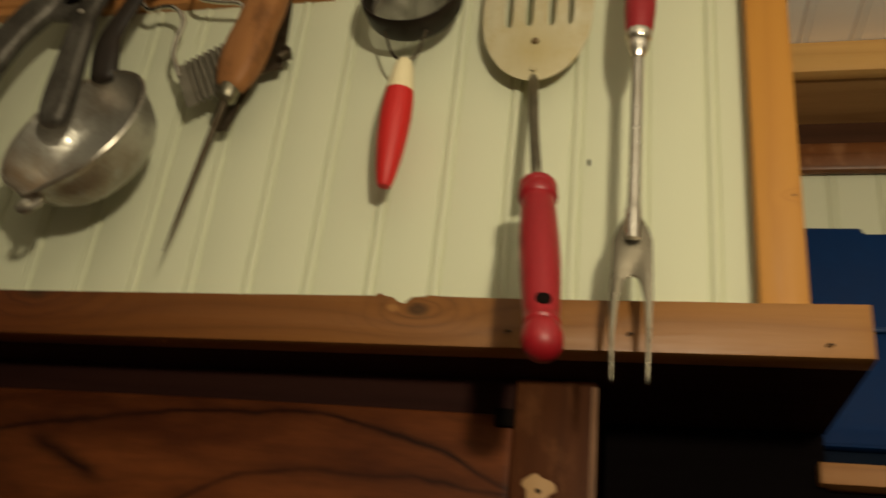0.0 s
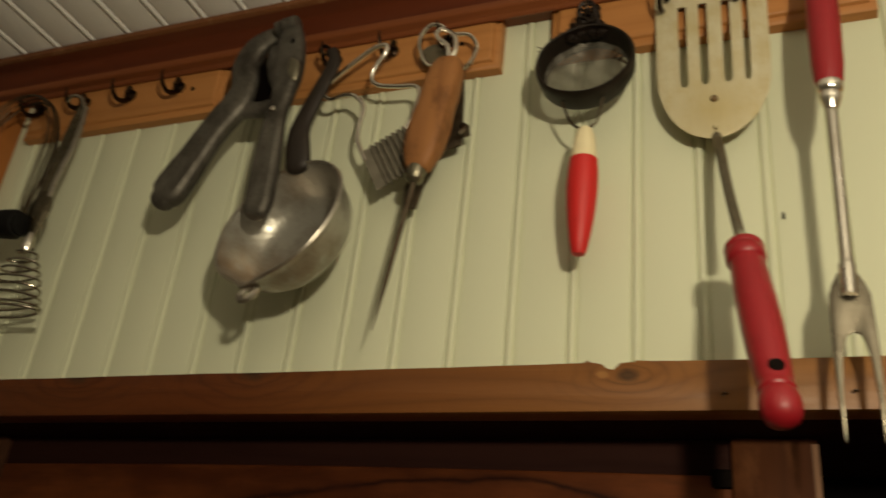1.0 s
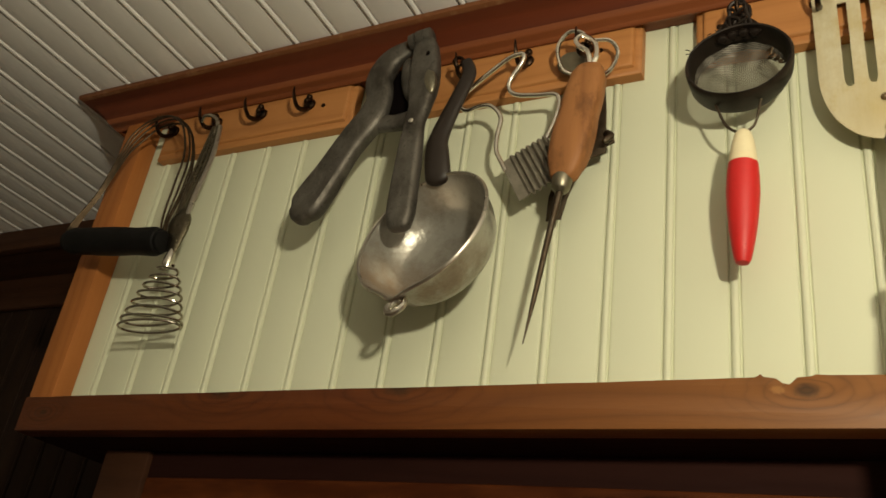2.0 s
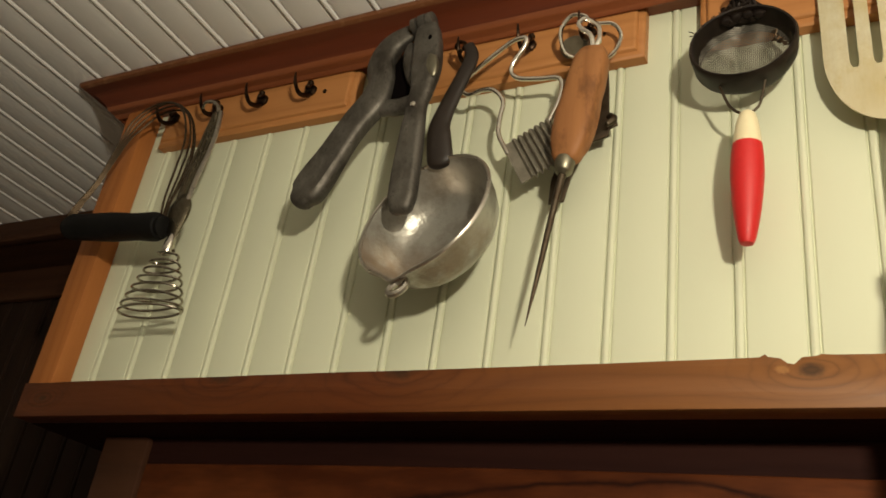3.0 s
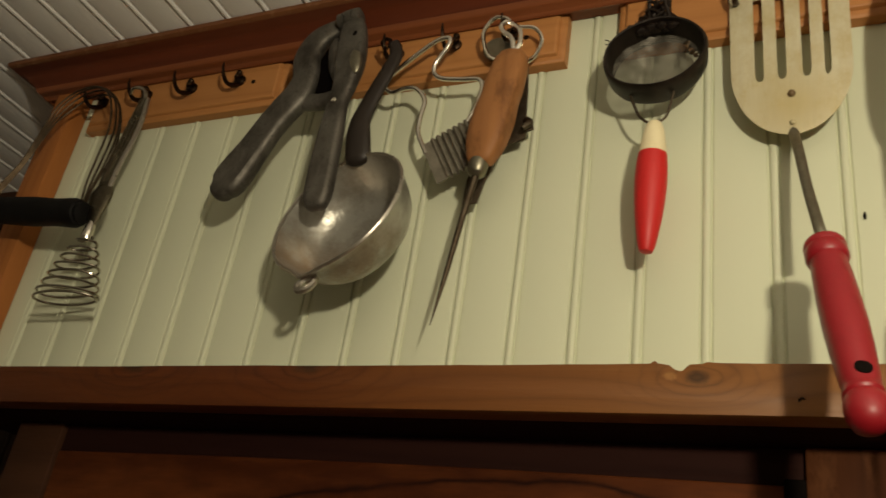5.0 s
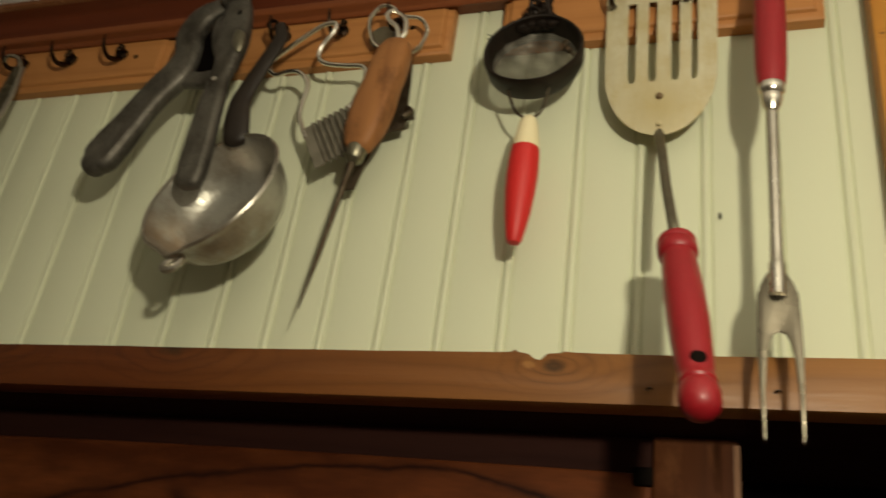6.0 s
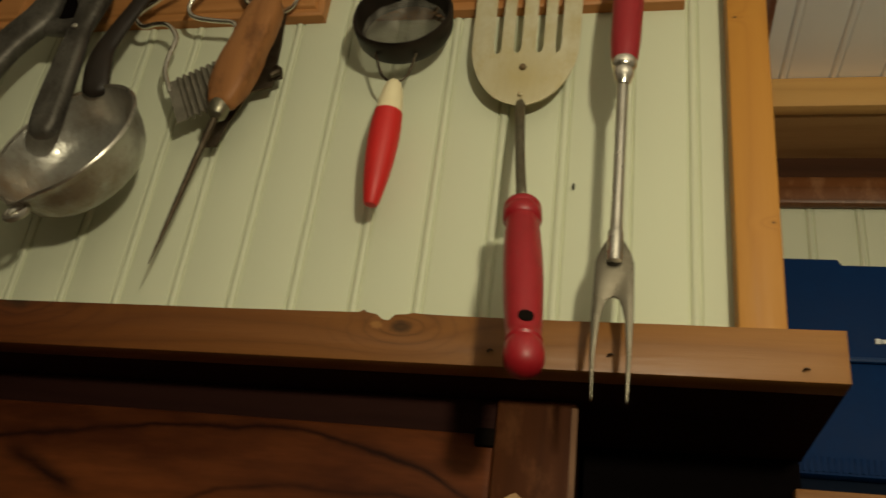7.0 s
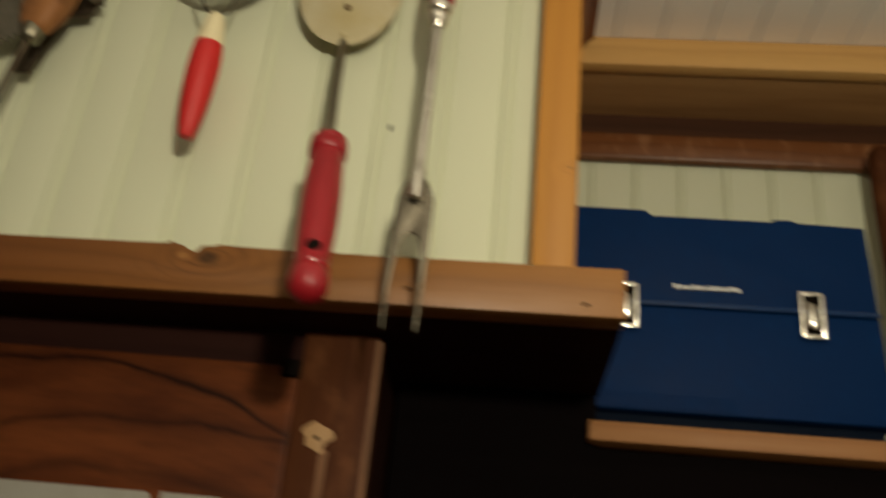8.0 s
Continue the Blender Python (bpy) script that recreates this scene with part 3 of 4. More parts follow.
# crown moulding with returns
prof = [(0.0002, 0.3175), (0.049, 0.3175), (0.050, 0.3155), (0.0495, 0.3125), (0.046, 0.3105), (0.040, 0.3085), (0.034, 0.305), (0.029, 0.3005), (0.0265, 0.2975), (0.0255, 0.2945), (0.023, 0.2925), (0.0205, 0.2915), (0.019, 0.289), (0.0165, 0.2875), (0.0145, 0.2880), (0.0145, 0.2935), (0.0002, 0.2935)]
crown = thing("trim_crown", (0, 0, Z0), "dark red-brown stained crown moulding under the ceiling", "moulding", kind="structure")
# top fillet and lower bead are coloured lighter than the cove
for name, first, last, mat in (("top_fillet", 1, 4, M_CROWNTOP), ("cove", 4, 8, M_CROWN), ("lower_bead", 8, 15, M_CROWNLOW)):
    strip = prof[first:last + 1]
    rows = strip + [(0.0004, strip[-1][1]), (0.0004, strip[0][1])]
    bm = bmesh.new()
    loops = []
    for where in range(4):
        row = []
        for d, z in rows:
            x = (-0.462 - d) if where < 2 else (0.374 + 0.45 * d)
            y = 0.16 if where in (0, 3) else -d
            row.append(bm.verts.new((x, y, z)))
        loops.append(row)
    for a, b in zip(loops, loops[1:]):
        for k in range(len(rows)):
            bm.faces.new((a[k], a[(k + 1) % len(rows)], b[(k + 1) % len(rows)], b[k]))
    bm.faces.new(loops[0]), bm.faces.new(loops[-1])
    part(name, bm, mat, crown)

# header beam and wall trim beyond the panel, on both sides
# left header and trim use the copy darkened for shade
for name, x0, x1, face, under in (("trim_header", 0.3737, 1.399, M_HEADER, M_UNDER), ("trim_header_2", -1.249, -0.4622, M_SHADEWOOD, M_SHADEWOOD)):
    h = thing(name, (0, 0, Z0), "pale pine header beam under the ceiling with a brown underside" if x0 > 0 else "left header beam coloured dark for the shade under the ceiling", "beam", kind="structure")
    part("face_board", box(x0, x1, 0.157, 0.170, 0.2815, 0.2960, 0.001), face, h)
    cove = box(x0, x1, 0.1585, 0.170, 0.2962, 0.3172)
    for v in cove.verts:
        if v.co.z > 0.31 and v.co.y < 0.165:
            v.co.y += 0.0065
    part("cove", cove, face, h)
    part("underside", box(x0, x1, 0.170, 0.2425, 0.2835, 0.3172), under, h, "underside in darker brown wood than the face" if x0 > 0 else "", False)
    # dark strip imitates the shadow gap between underside and moulding
    part("backing_strip", box(x0, x1, 0.238, 0.2427, 0.2602, 0.2833), M_SHADEWOOD, h, "dark strip painted in for the shadow gap above the moulding", False)
    part("wall_trim", box(x0, x1, 0.231, 0.2425, 0.2312, 0.260, 0.004), M_TRIM if x0 > 0 else M_SHADEWOOD, h, "dark brown moulding along the wall")

# ---- cabinet under the ledge ----
cab = thing("cabinet", (0, 0, Z0), "dark walnut cabinet with a worn stile under the pine ledge", "cabinet")
CY = 0.030
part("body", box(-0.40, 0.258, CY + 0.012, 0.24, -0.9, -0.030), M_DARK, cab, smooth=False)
part("stile", box(0.2145, 0.262, CY - 0.003, CY + 0.0115, -0.9, -0.030, 0.002), M_STILE, cab, "worn brown stile with a chipped edge")
# left stile: shade put into the colour, unlike the right one
part("stile", box(-0.402, -0.352, CY - 0.003, CY + 0.0115, -0.9, -0.030, 0.002), M_SHADEWOOD, cab, "left stile coloured dark as if in shade")
# dark rail stands in for the ledge's shadow across the panel top
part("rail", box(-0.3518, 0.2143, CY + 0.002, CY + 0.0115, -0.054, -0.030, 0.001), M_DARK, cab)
top = [(-0.3515, -0.9), (0.2140, -0.9), (0.2140, -0.056)]
for i in range(15):
    u = 1 - i / 14
    top.append((-0.35 + 0.56 * u, -0.0520 + 0.0022 * math.sin(math.pi * u)))
part("panel", prism(top, CY + 0.010, CY - 0.001, 0.002), M_CAB, cab, "dark walnut panel with black figured grain")
chip = [(0.0085 * (1 + 0.22 * math.sin(3 * a) + 0.18 * math.cos(5 * a)) * math.cos(a) + 0.231, 0.0085 * (1 + 0.2 * math.sin(4 * a)) * math.sin(a) - 0.0950) for a in [i * math.pi / 9 for i in range(18)]]
part("bare_patch", prism(chip, CY - 0.0028, CY - 0.0038, 0.0003), M_RAW, cab, "bare pale wood patch round a screw hole")
part("bare_streak", prism([(0.2335, -0.102), (0.2385, -0.102), (0.2372, -0.135), (0.2350, -0.150), (0.2340, -0.13)], CY - 0.0028, CY - 0.0036), M_WORN, cab, "pale scraped streak")
part("screw_hole", lathe((0.231, CY - 0.0034, -0.0955), (0.231, CY - 0.0041, -0.0955), [(0, 0.0016), (1, 0.0016)], 10), M_BLACK, cab)
part("worn_edge", box(0.2590, 0.2624, CY - 0.0034, CY - 0.0026, -0.9, -0.034), M_WORN, cab, "pale worn edge")
part("catch", box(0.203, 0.2150, CY - 0.0045, CY + 0.001, -0.0600, -0.049, 0.0015), M_BLACK, cab, "black catch")
for cx0, cx1, dz in ((-0.16, 0.1425, 0.0), (0.1465, 0.187, 0.0)):
    card = thing("card", (0, CY - 0.0035, Z0 - 0.133), "white card pinned to the dark cabinet front", "card", "cards on the cabinet")
    part("sheet", prism([(cx0, -0.09), (cx1, -0.09), (cx1, -0.006), (cx1 - 0.004, -0.0005), (cx0, 0.0)], 0.0, -0.0012, 0.0004), M_PAPER, card)

# near-black boxes added where only deep shade shows
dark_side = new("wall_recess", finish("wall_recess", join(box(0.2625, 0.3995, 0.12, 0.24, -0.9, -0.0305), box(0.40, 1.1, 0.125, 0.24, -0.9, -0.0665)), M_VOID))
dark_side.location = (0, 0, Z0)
tagged(dark_side, "near-black sheet standing in for deep shade beside the cabinet", "panel", kind="structure")

# ---- shelf with the blue case ----
shelf = new("shelf", finish("shelf", box(0.319, 0.98, 0.108, 0.2425, -0.0645, -0.0510, 0.001), M_SHELF, True))
shelf.location = (0.075, 0, Z0)
tagged(shelf, "pale pine wall shelf holding a blue case", "shelf", kind="structure")

case = thing("carrying_case", (0, 0, Z0), "navy blue plastic carrying case with two metal latches on a shelf", "case")
C0, C1, CF = 0.372, 0.602, 0.128
# foot gets a darker navy to imitate the shaded undercut
part("base", box(C0 + 0.006, C1 - 0.006, CF + 0.004, 0.236, -0.051, -0.0377, 0.002), M_BLUESHADE, case, "navy foot coloured darker for the shade under the case")
body = prism([(C0, -0.0375), (C1, -0.0375), (C1 - 0.001, 0.0435), (C0 + 0.001, 0.0435)], CF, 0.238, 0.004)
for v in body.verts:
    if v.co.y < CF + 0.006 and v.co.z < -0.024:
        v.co.y -= 0.003
part("body", body, M_BLUE, case)
part("lid", prism([(C0 + 0.001, 0.0445), (C1 - 0.001, 0.0445), (C1 - 0.004, 0.1165), (0.548, 0.1180), (0.546, 0.1200), (0.532, 0.1200), (0.530, 0.1180), (0.440, 0.1185), (0.437, 0.1230), (C0 + 0.004, 0.1235)], CF + 0.001, 0.237, 0.003), M_BLUE, case)
part("seam_lip", tube([(C0 + 0.003, CF - 0.001, 0.0440), (C1 - 0.003, CF - 0.001, 0.0440)], 0.0022, 8, 1), M_BLUESHINE, case, "raised blue seam")
part("lower_rib", tube([(C0 + 0.02, CF - 0.0008, -0.0215), (C1 - 0.07, CF - 0.0008, -0.0215)], 0.0016, 8, 1), M_BLUESHINE, case)
for i in range(24):
    part("rib", box(C0 + 0.03 + i * 0.004, C0 + 0.0318 + i * 0.004, CF - 0.0036, CF - 0.0015, -0.0350, -0.0250, 0.0004), M_BLUE, case)
for lx in (0.4205, 0.5515):
    bars = [box(lx - 0.0086, lx - 0.0056, CF - 0.0058, CF - 0.0015, 0.0225, 0.0578, 0.0008), box(lx + 0.0056, lx + 0.0086, CF - 0.0058, CF - 0.0015, 0.0225, 0.0578, 0.0008),
            box(lx - 0.0084, lx + 0.0084, CF - 0.0056, CF - 0.0015, 0.0548, 0.0580, 0.0008), box(lx - 0.0084, lx + 0.0084, CF - 0.0056, CF - 0.0015, 0.0222, 0.0256, 0.0008)]
    latch = part("latch", join(*bars), M_CHROME, case, "bright chromed latch frame")
    part("lever", tube([(lx, CF - 0.0030, 0.0500, 0.0030), (lx, CF - 0.0050, 0.0440, 0.0038), (lx, CF - 0.0058, 0.0360, 0.0040), (lx, CF - 0.0048, 0.0300, 0.0036)], None, 10, 4, 0.5), M_CHROME, latch, "curved bright lever")
    # raised black plate paints the dark opening inside the latch frame
    part("latch_dark", box(lx - 0.0062, lx + 0.0062, CF - 0.0022, CF + 0.0004, 0.025, 0.056, 0.001), M_BLACK, case, "black plate for the dark latch opening")
for i in range(11):
    part("print_bar", box(0.4555 + i * 0.0044, 0.4590 + i * 0.0044, CF - 0.0008, CF + 0.0015, 0.0565 + 0.0004 * (i % 2), 0.0602 - 0.0005 * (i % 3)), M_WHITE, case, "white unreadable print", False)

upright = thing("wooden_bracket", (0.6555, 0.205, Z0 - 0.051), "brown rounded wooden upright standing on the shelf", "bracket")
part("upright", tube([(0, 0, 0, 0.013), (-0.001, 0, 0.12, 0.013), (-0.003, 0, 0.24, 0.0125), (-0.004, 0, 0.283, 0.011)], None, 14, 4, 0.8), M_STILE, upright)

# ---- hook rails ----
def hook(parent, x, z, first):
    if first is None:
        stem = join(tube([(0, 0.001, 0.001, 0.0026), (0, -0.006, -0.0065, 0.0024), (-0.0003, -0.0140, -0.0100, 0.0020), (0, -0.0210, -0.0065, 0.0017), (0, -0.0240, -0.0005, 0.0012), (-0.0004, -0.0243, 0.0048, 0.0006)], None, 8),
                    tube([(0.0005, -0.001, 0.005, 0.0024), (0.0030, -0.0060, 0.0060, 0.0026), (0.0046, -0.0085, 0.0030, 0.0024), (0.0040, -0.0100, -0.0005, 0.0018)], None, 8, 4),
                    ball((0.0048, -0.0080, 0.0045), 0.0030), ball((-0.0020, -0.0025, 0.0055), 0.0030),
                    lathe((0, 0.0004, 0.003), (0, -0.0034, 0.003), [(0, 0.0064), (0.5, 0.0060), (0.8, 0.0046), (1, 0.003)], 14))
        first = finish("hook", stem, M_BRONZE, True)
    ob = new("hook", first)
    ob.parent = parent
    ob.location = (x, -0.0002, z)
    return first


HOOKS = ((-0.416, -0.1925, (-0.400, -0.346, -0.293, -0.239)), (-0.1725, 0.0615, (-0.134, -0.081, -0.030, 0.019)), (0.1015, 0.323, (0.134, 0.185, 0.2355, 0.286)))
hook_mesh = None
for x0, x1, xs in HOOKS:
    r = thing("hook_rail", (0, -0.0138, Z0 + 0.272), "honey pine rail with four dark bronze coat hooks", "hook rail", "hook rails along the panel")
    plank = bmesh.new()
    steps = ((0.0, 0.0136), (0.0, 0.0052), (0.0012, 0.0040), (0.0034, 0.0034), (0.0050, 0.0030), (0.0056, 0.0012), (0.0070, 0.0002), (0.0085, 0.0))
    loops = [[plank.verts.new(p) for p in ((x0 + d, y, -0.0255 + d), (x1 - d, y, -0.0255 + d), (x1 - d, y, 0.0210), (x0 + d, y, 0.0210))] for d, y in steps]
    for a, b in zip(loops, loops[1:]):
        for k in range(4):
            plank.faces.new((a[k], a[(k + 1) % 4], b[(k + 1) % 4], b[k]))
    plank.faces.new(loops[0]), plank.faces.new(loops[-1])
    part("plank", plank, M_RAIL, r)
    for hx in xs:
        hook_mesh = hook(r, hx, 0.0, hook_mesh)
    for sx in (x0 + 0.017, x1 - 0.031):
        part("screw_hole", lathe((sx, 0.0005, -0.0005), (sx, -0.0006, -0.0005), [(0, 0.0024), (1, 0.0020)], 10), M_BRONZE, r)
HY = -0.0138 - 0.0225     # depth of a hook's cradle


# ---- utensils ----
def at(z=0.0):
    return (0, 0, Z0 + z)


def make_strainer():
    o = thing("strainer", at(), "small black-rimmed tea strainer with a red and cream wooden handle", "strainer", "utensils on the hooks")
    c, R = Vector((0.1338, -0.029, 0.2165)), 0.0328
    axis = Vector((0.05, -1.0, 0.10)).normalized()
    u = Vector((1, 0, 0)) - axis * axis.x
    u.normalize()
    w = axis.cross(u)

    def on(a, r, d):
        return c + (u * math.cos(a) + w * math.sin(a)) * r * (1 + 0.045 * math.cos(2 * (a - 0.45)) + 0.008 * math.sin(5 * a + 1)) + axis * d

    bm = bmesh.new()
    prof = [(R - 0.0014, 0.0108), (R - 0.0002, 0.0113), (R + 0.0008, 0.0095), (R + 0.0006, 0.0050), (R - 0.0004, -0.0050), (R - 0.0026, -0.0098), (R - 0.0042, -0.0094), (R - 0.0026, -0.0050), (R - 0.0014, 0.0060)]
    seg = 48
    rows = [[bm.verts.new(on(2 * math.pi * i / seg, r, d)) for r, d in prof] for i in range(seg)]
    for i in range(seg):
        a, b = rows[i], rows[(i + 1) % seg]
        for j in range(len(prof)):
            k = (j + 1) % len(prof)
            bm.faces.new((a[j], a[k], b[k], b[j]))
    rim = part("rim", bm, M_BLACKRIM, o, "blackened metal rim")
    # wire mesh: crossing thin ribbons over a shallow bowl
    verts, faces = [], []
    n = 23

    def bowl(p, q):
        rr = min(1.0, math.hypot(p, q))
        return c + (u * p + w * q) * (R - 0.0032) + axis * (-0.0035 - 0.0080 * (1 - rr * rr) + 0.0009 * math.sin(9 * p + 4 * q) * math.sin(7 * q - 2 * p))

    for way in (0, 1):
        for i in range(-n, n + 1):
            q = i / n * 0.985
            half = math.sqrt(max(0.0, 1 - q * q))
            for s in range(14):
                ring = []
                for e in (0, 1):
                    p = -half + 2 * half * (s + e) / 14
                    for off in (-0.0082, 0.0082):
                        ring.append(bowl(p, q + off) if way == 0 else bowl(q + off, p))
                b0 = len(verts)
                verts += [tuple(v + axis * (0.0001 * way)) for v in ring]
                faces.append((b0, b0 + 1, b0 + 3, b0 + 2))
    me = bpy.data.meshes.new("mesh_bowl")
    me.from_pydata(verts, [], faces)
    me.materials.append(M_MESH)
    mesh = new("mesh_bowl", me)
    mesh.parent = o
    tagged(mesh, "fine grey wire mesh", kind="stuff")
    part("neck_wire", tube([on(-2.05, R, 0.0), (0.1245, -0.030, 0.1715), (0.1330, -0.031, 0.1625), (0.1345, -0.031, 0.156)], 0.0010, 8), M_RUST, o)
    part("neck_wire", tube([on(-1.15, R, 0.0), (0.1425, -0.030, 0.1700), (0.1360, -0.031, 0.1625), (0.1348, -0.031, 0.156)], 0.0009, 8), M_RUST, o)
    part("hanging_loop", tube([on(1.25, R, 0), (0.140, -0.033, 0.2610), (0.1385, -0.036, 0.2690), (0.1335, -0.0365, 0.2705), (0.129, -0.036, 0.267), (0.1285, -0.033, 0.2590), on(1.9, R, 0)], 0.0016, 8), M_BLACKRIM, o)
    part("gathered_top", join(*[tube([on(1.20 + 0.13 * k, R - 0.004, 0.006 - 0.003 * (k % 2), ).to_tuple() + (0.0042,), on(1.32 + 0.10 * k, R + 0.006, 0.002).to_tuple() + (0.0040,), on(1.46 + 0.05 * k, R + 0.014, 0.001).to_tuple() + (0.0030,), on(1.54 + 0.02 * k, R + 0.022, 0.002).to_tuple() + (0.0018,)], None, 8, 4, 0.7) for k in range(7)]), M_BLACKRIM, o, "blackened mesh gathered and tied at the top")
    part("rim_wrap", join(*[tube([on(1.1 + 0.1 * i, R - 0.003, 0.007), on(1.13 + 0.1 * i, R + 0.003, 0.004), on(1.15 + 0.1 * i, R + 0.003, -0.004)], 0.0012, 6, 3) for i in range(10)]), M_BLACKRIM, o, "twisted wire wrapping")
    knot = random.Random(11)
    # squiggles added where the crumpled mesh glints
    fold = []
    for k in range(4):
        a0 = 0.15 + 0.16 * k
        pts = [on(a0 + 0.05 * j + knot.uniform(-0.03, 0.03), R * (0.82 - 0.09 * (j % 2) - 0.05 * (k % 3)), -0.004 + knot.uniform(-0.002, 0.003)) for j in range(4)]
        fold.append(tube(pts, 0.0008, 6, 3, 0.5))
    part("glint_wires", join(*fold), M_DULLWIRE, o, "crumpled wires added for the glints on the mesh")
    twists = []
    for k in range(9):
        mid = Vector((0.1338 + knot.uniform(-0.005, 0.005), -0.033 + knot.uniform(-0.004, 0.003), 0.2565 + knot.uniform(-0.005, 0.006)))
        ax = Vector((knot.uniform(-1, 1), knot.uniform(-1, 1), knot.uniform(-1, 1))).normalized()
        e0 = ax.orthogonal().normalized()
        e1 = ax.cross(e0)
        r = knot.uniform(0.0030, 0.0062)
        twists.append(tube([mid + (e0 * math.cos(q) + e1 * math.sin(q)) * r for q in [0.55 * n for n in range(9)]], 0.0011, 6, 2))
    for k in range(16):
        p0 = on(1.55 + 0.075 * k, R + 0.0005, knot.uniform(-0.006, 0.006))
        p1 = p0 + Vector((knot.uniform(-0.007, 0.001), knot.uniform(-0.003, 0.001), knot.uniform(0.001, 0.007)))
        p2 = p1 + Vector((knot.uniform(-0.004, 0.003), knot.uniform(-0.003, 0.001), knot.uniform(-0.003, 0.004)))
        twists.append(tube([p0, p1, p2], 0.00035, 5, 3))
    part("wire_knot", join(*twists), M_BLACKRIM, o, "tangled blackened wire ends")
    a, b = (0.1352, -0.0315, 0.1640), (0.1318, -0.0255, 0.0712)
    part("handle_top", lathe(a, b, [(0, 0.0035), (0.02, 0.0052), (0.08, 0.0068), (0.18, 0.0082), (0.262, 0.0090)], 22), M_CREAM, o, "cream painted handle top")
    part("handle", lathe(a, b, [(0.2622, 0.0092), (0.36, 0.0100), (0.48, 0.0103), (0.62, 0.0096), (0.76, 0.0083), (0.88, 0.0066), (0.96, 0.0052), (0.99, 0.0040), (1, 0.0015)], 22), M_REDBRIGHT, o, "bright red turned handle")


def make_turner():
    o = thing("slotted_turner", at(), "slotted metal kitchen turner with a red painted wooden handle", "turner", "utensils on the hooks")
    cx, W2 = 0.2178, 0.0374
    edges = [-1.0, -0.76, -0.590, -0.435, -0.26, -0.215, -0.060, 0.10, 0.195, 0.345, 0.47, 0.555, 0.665, 0.82, 1.0]
    slots = {2, 5, 8, 11}
    zs = [0.1545, 0.1552, 0.1575, 0.161, 0.166, 0.172, 0.179, 0.187, 0.196, 0.1972, 0.199, 0.203, 0.208, 0.216, 0.226, 0.240, 0.254, 0.2655, 0.269, 0.277, 0.2835, 0.2865]
    bm = bmesh.new()
    grid = []
    for z in zs:
        d = max(0.0, (0.207 - z) / 0.0525)
        w = W2 * (0.965 + 0.035 * min(1, (z - 0.15) / 0.12)) * math.sqrt(max(0.0, 1 - d ** 2.1))
        if z > 0.28:
            w *= 1 - (z - 0.28) * 6
        w = max(w, 0.0035)
        row = []
        for j, e in enumerate(edges):
            near = max(0.0, 1 - (z - 0.196) / 0.0035) if z >= 0.196 else 0.0
            if j in slots:
                e += 0.040 * near
            elif j - 1 in slots:
                e -= 0.040 * near
            x = cx + e * w
            y = -0.0165 - 0.0030 * (z - 0.155) / 0.13 - 0.0022 * (1 - e * e) * min(1, (z - 0.15) / 0.04)
            row.append(bm.verts.new((x, y, z)))
        grid.append(row)
    for i in range(len(zs) - 1):
        for j in range(len(edges) - 1):
            if j in slots and 0.1955 < zs[i] < 0.265:
                continue
            bm.faces.new((grid[i][j], grid[i][j + 1], grid[i + 1][j + 1], grid[i + 1][j]))
    bmesh.ops.recalc_face_normals(bm, faces=bm.faces)
    bmesh.ops.solidify(bm, geom=bm.faces[:], thickness=0.0011)
    part("blade", bm, M_BLADE, o, "stained slotted tin blade")
    part("rivet", lathe((0.2178, -0.0195, 0.1835), (0.2178, -0.0216, 0.1835), [(0, 0.0026), (0.6, 0.0022), (1, 0.0010)], 8), M_STAIN, o, "small brown rivet")
    part("rivet", lathe((0.2178, -0.0190, 0.1620), (0.2178, -0.0200, 0.1620), [(0, 0.0018), (0.6, 0.0014), (1, 0.0006)], 12), M_BLADE, o)
    part("shank", tube([(0.2178, -0.0140, 0.190, 0.0036), (0.2178, -0.0143, 0.165, 0.0038), (0.2182, -0.0170, 0.152, 0.0035), (0.2205, -0.026, 0.135, 0.0032), (0.2245, -0.039, 0.100, 0.0031), (0.2300, -0.0545, 0.062, 0.0032)], None, 10, 6, 0.6), M_SHANK, o, "dull steel shank")
    a, b = Vector((0.2312, -0.0560, 0.0545)), Vector((0.2458, -0.1040, -0.0610))
    prof = [(0, 0.0050), (0.006, 0.0092), (0.02, 0.0106), (0.040, 0.0109), (0.052, 0.0103), (0.060, 0.0108), (0.095, 0.0109), (0.115, 0.0102), (0.122, 0.0091), (0.135, 0.0091), (0.2, 0.0097), (0.36, 0.0104), (0.5, 0.0105), (0.62, 0.0100), (0.72, 0.0093), (0.795, 0.0086), (0.815, 0.0080), (0.828, 0.0087), (0.846, 0.0090), (0.856, 0.0082), (0.87, 0.0092), (0.90, 0.0098), (0.945, 0.0095), (0.975, 0.0078), (0.993, 0.0046), (1, 0.0015)]
    handle = part("handle", lathe(a, b, prof, 26), M_RED, o, "glossy red turned handle with a hanging hole")
    d = (b - a).normalized()
    front = Vector((0.25, -1, -0.35))
    front = (front - d * front.dot(d)).normalized()
    h = a.lerp(b, 0.772)
    # no hole is cut; a black disc paints its shaded inside
    part("hole_disc", lathe(h + front * 0.0070, h + front * 0.0092, [(0, 0.0038), (0.8, 0.0038), (1, 0.0030)], 16), M_BLACK, handle, "black disc for the dark inside of the hanging hole")


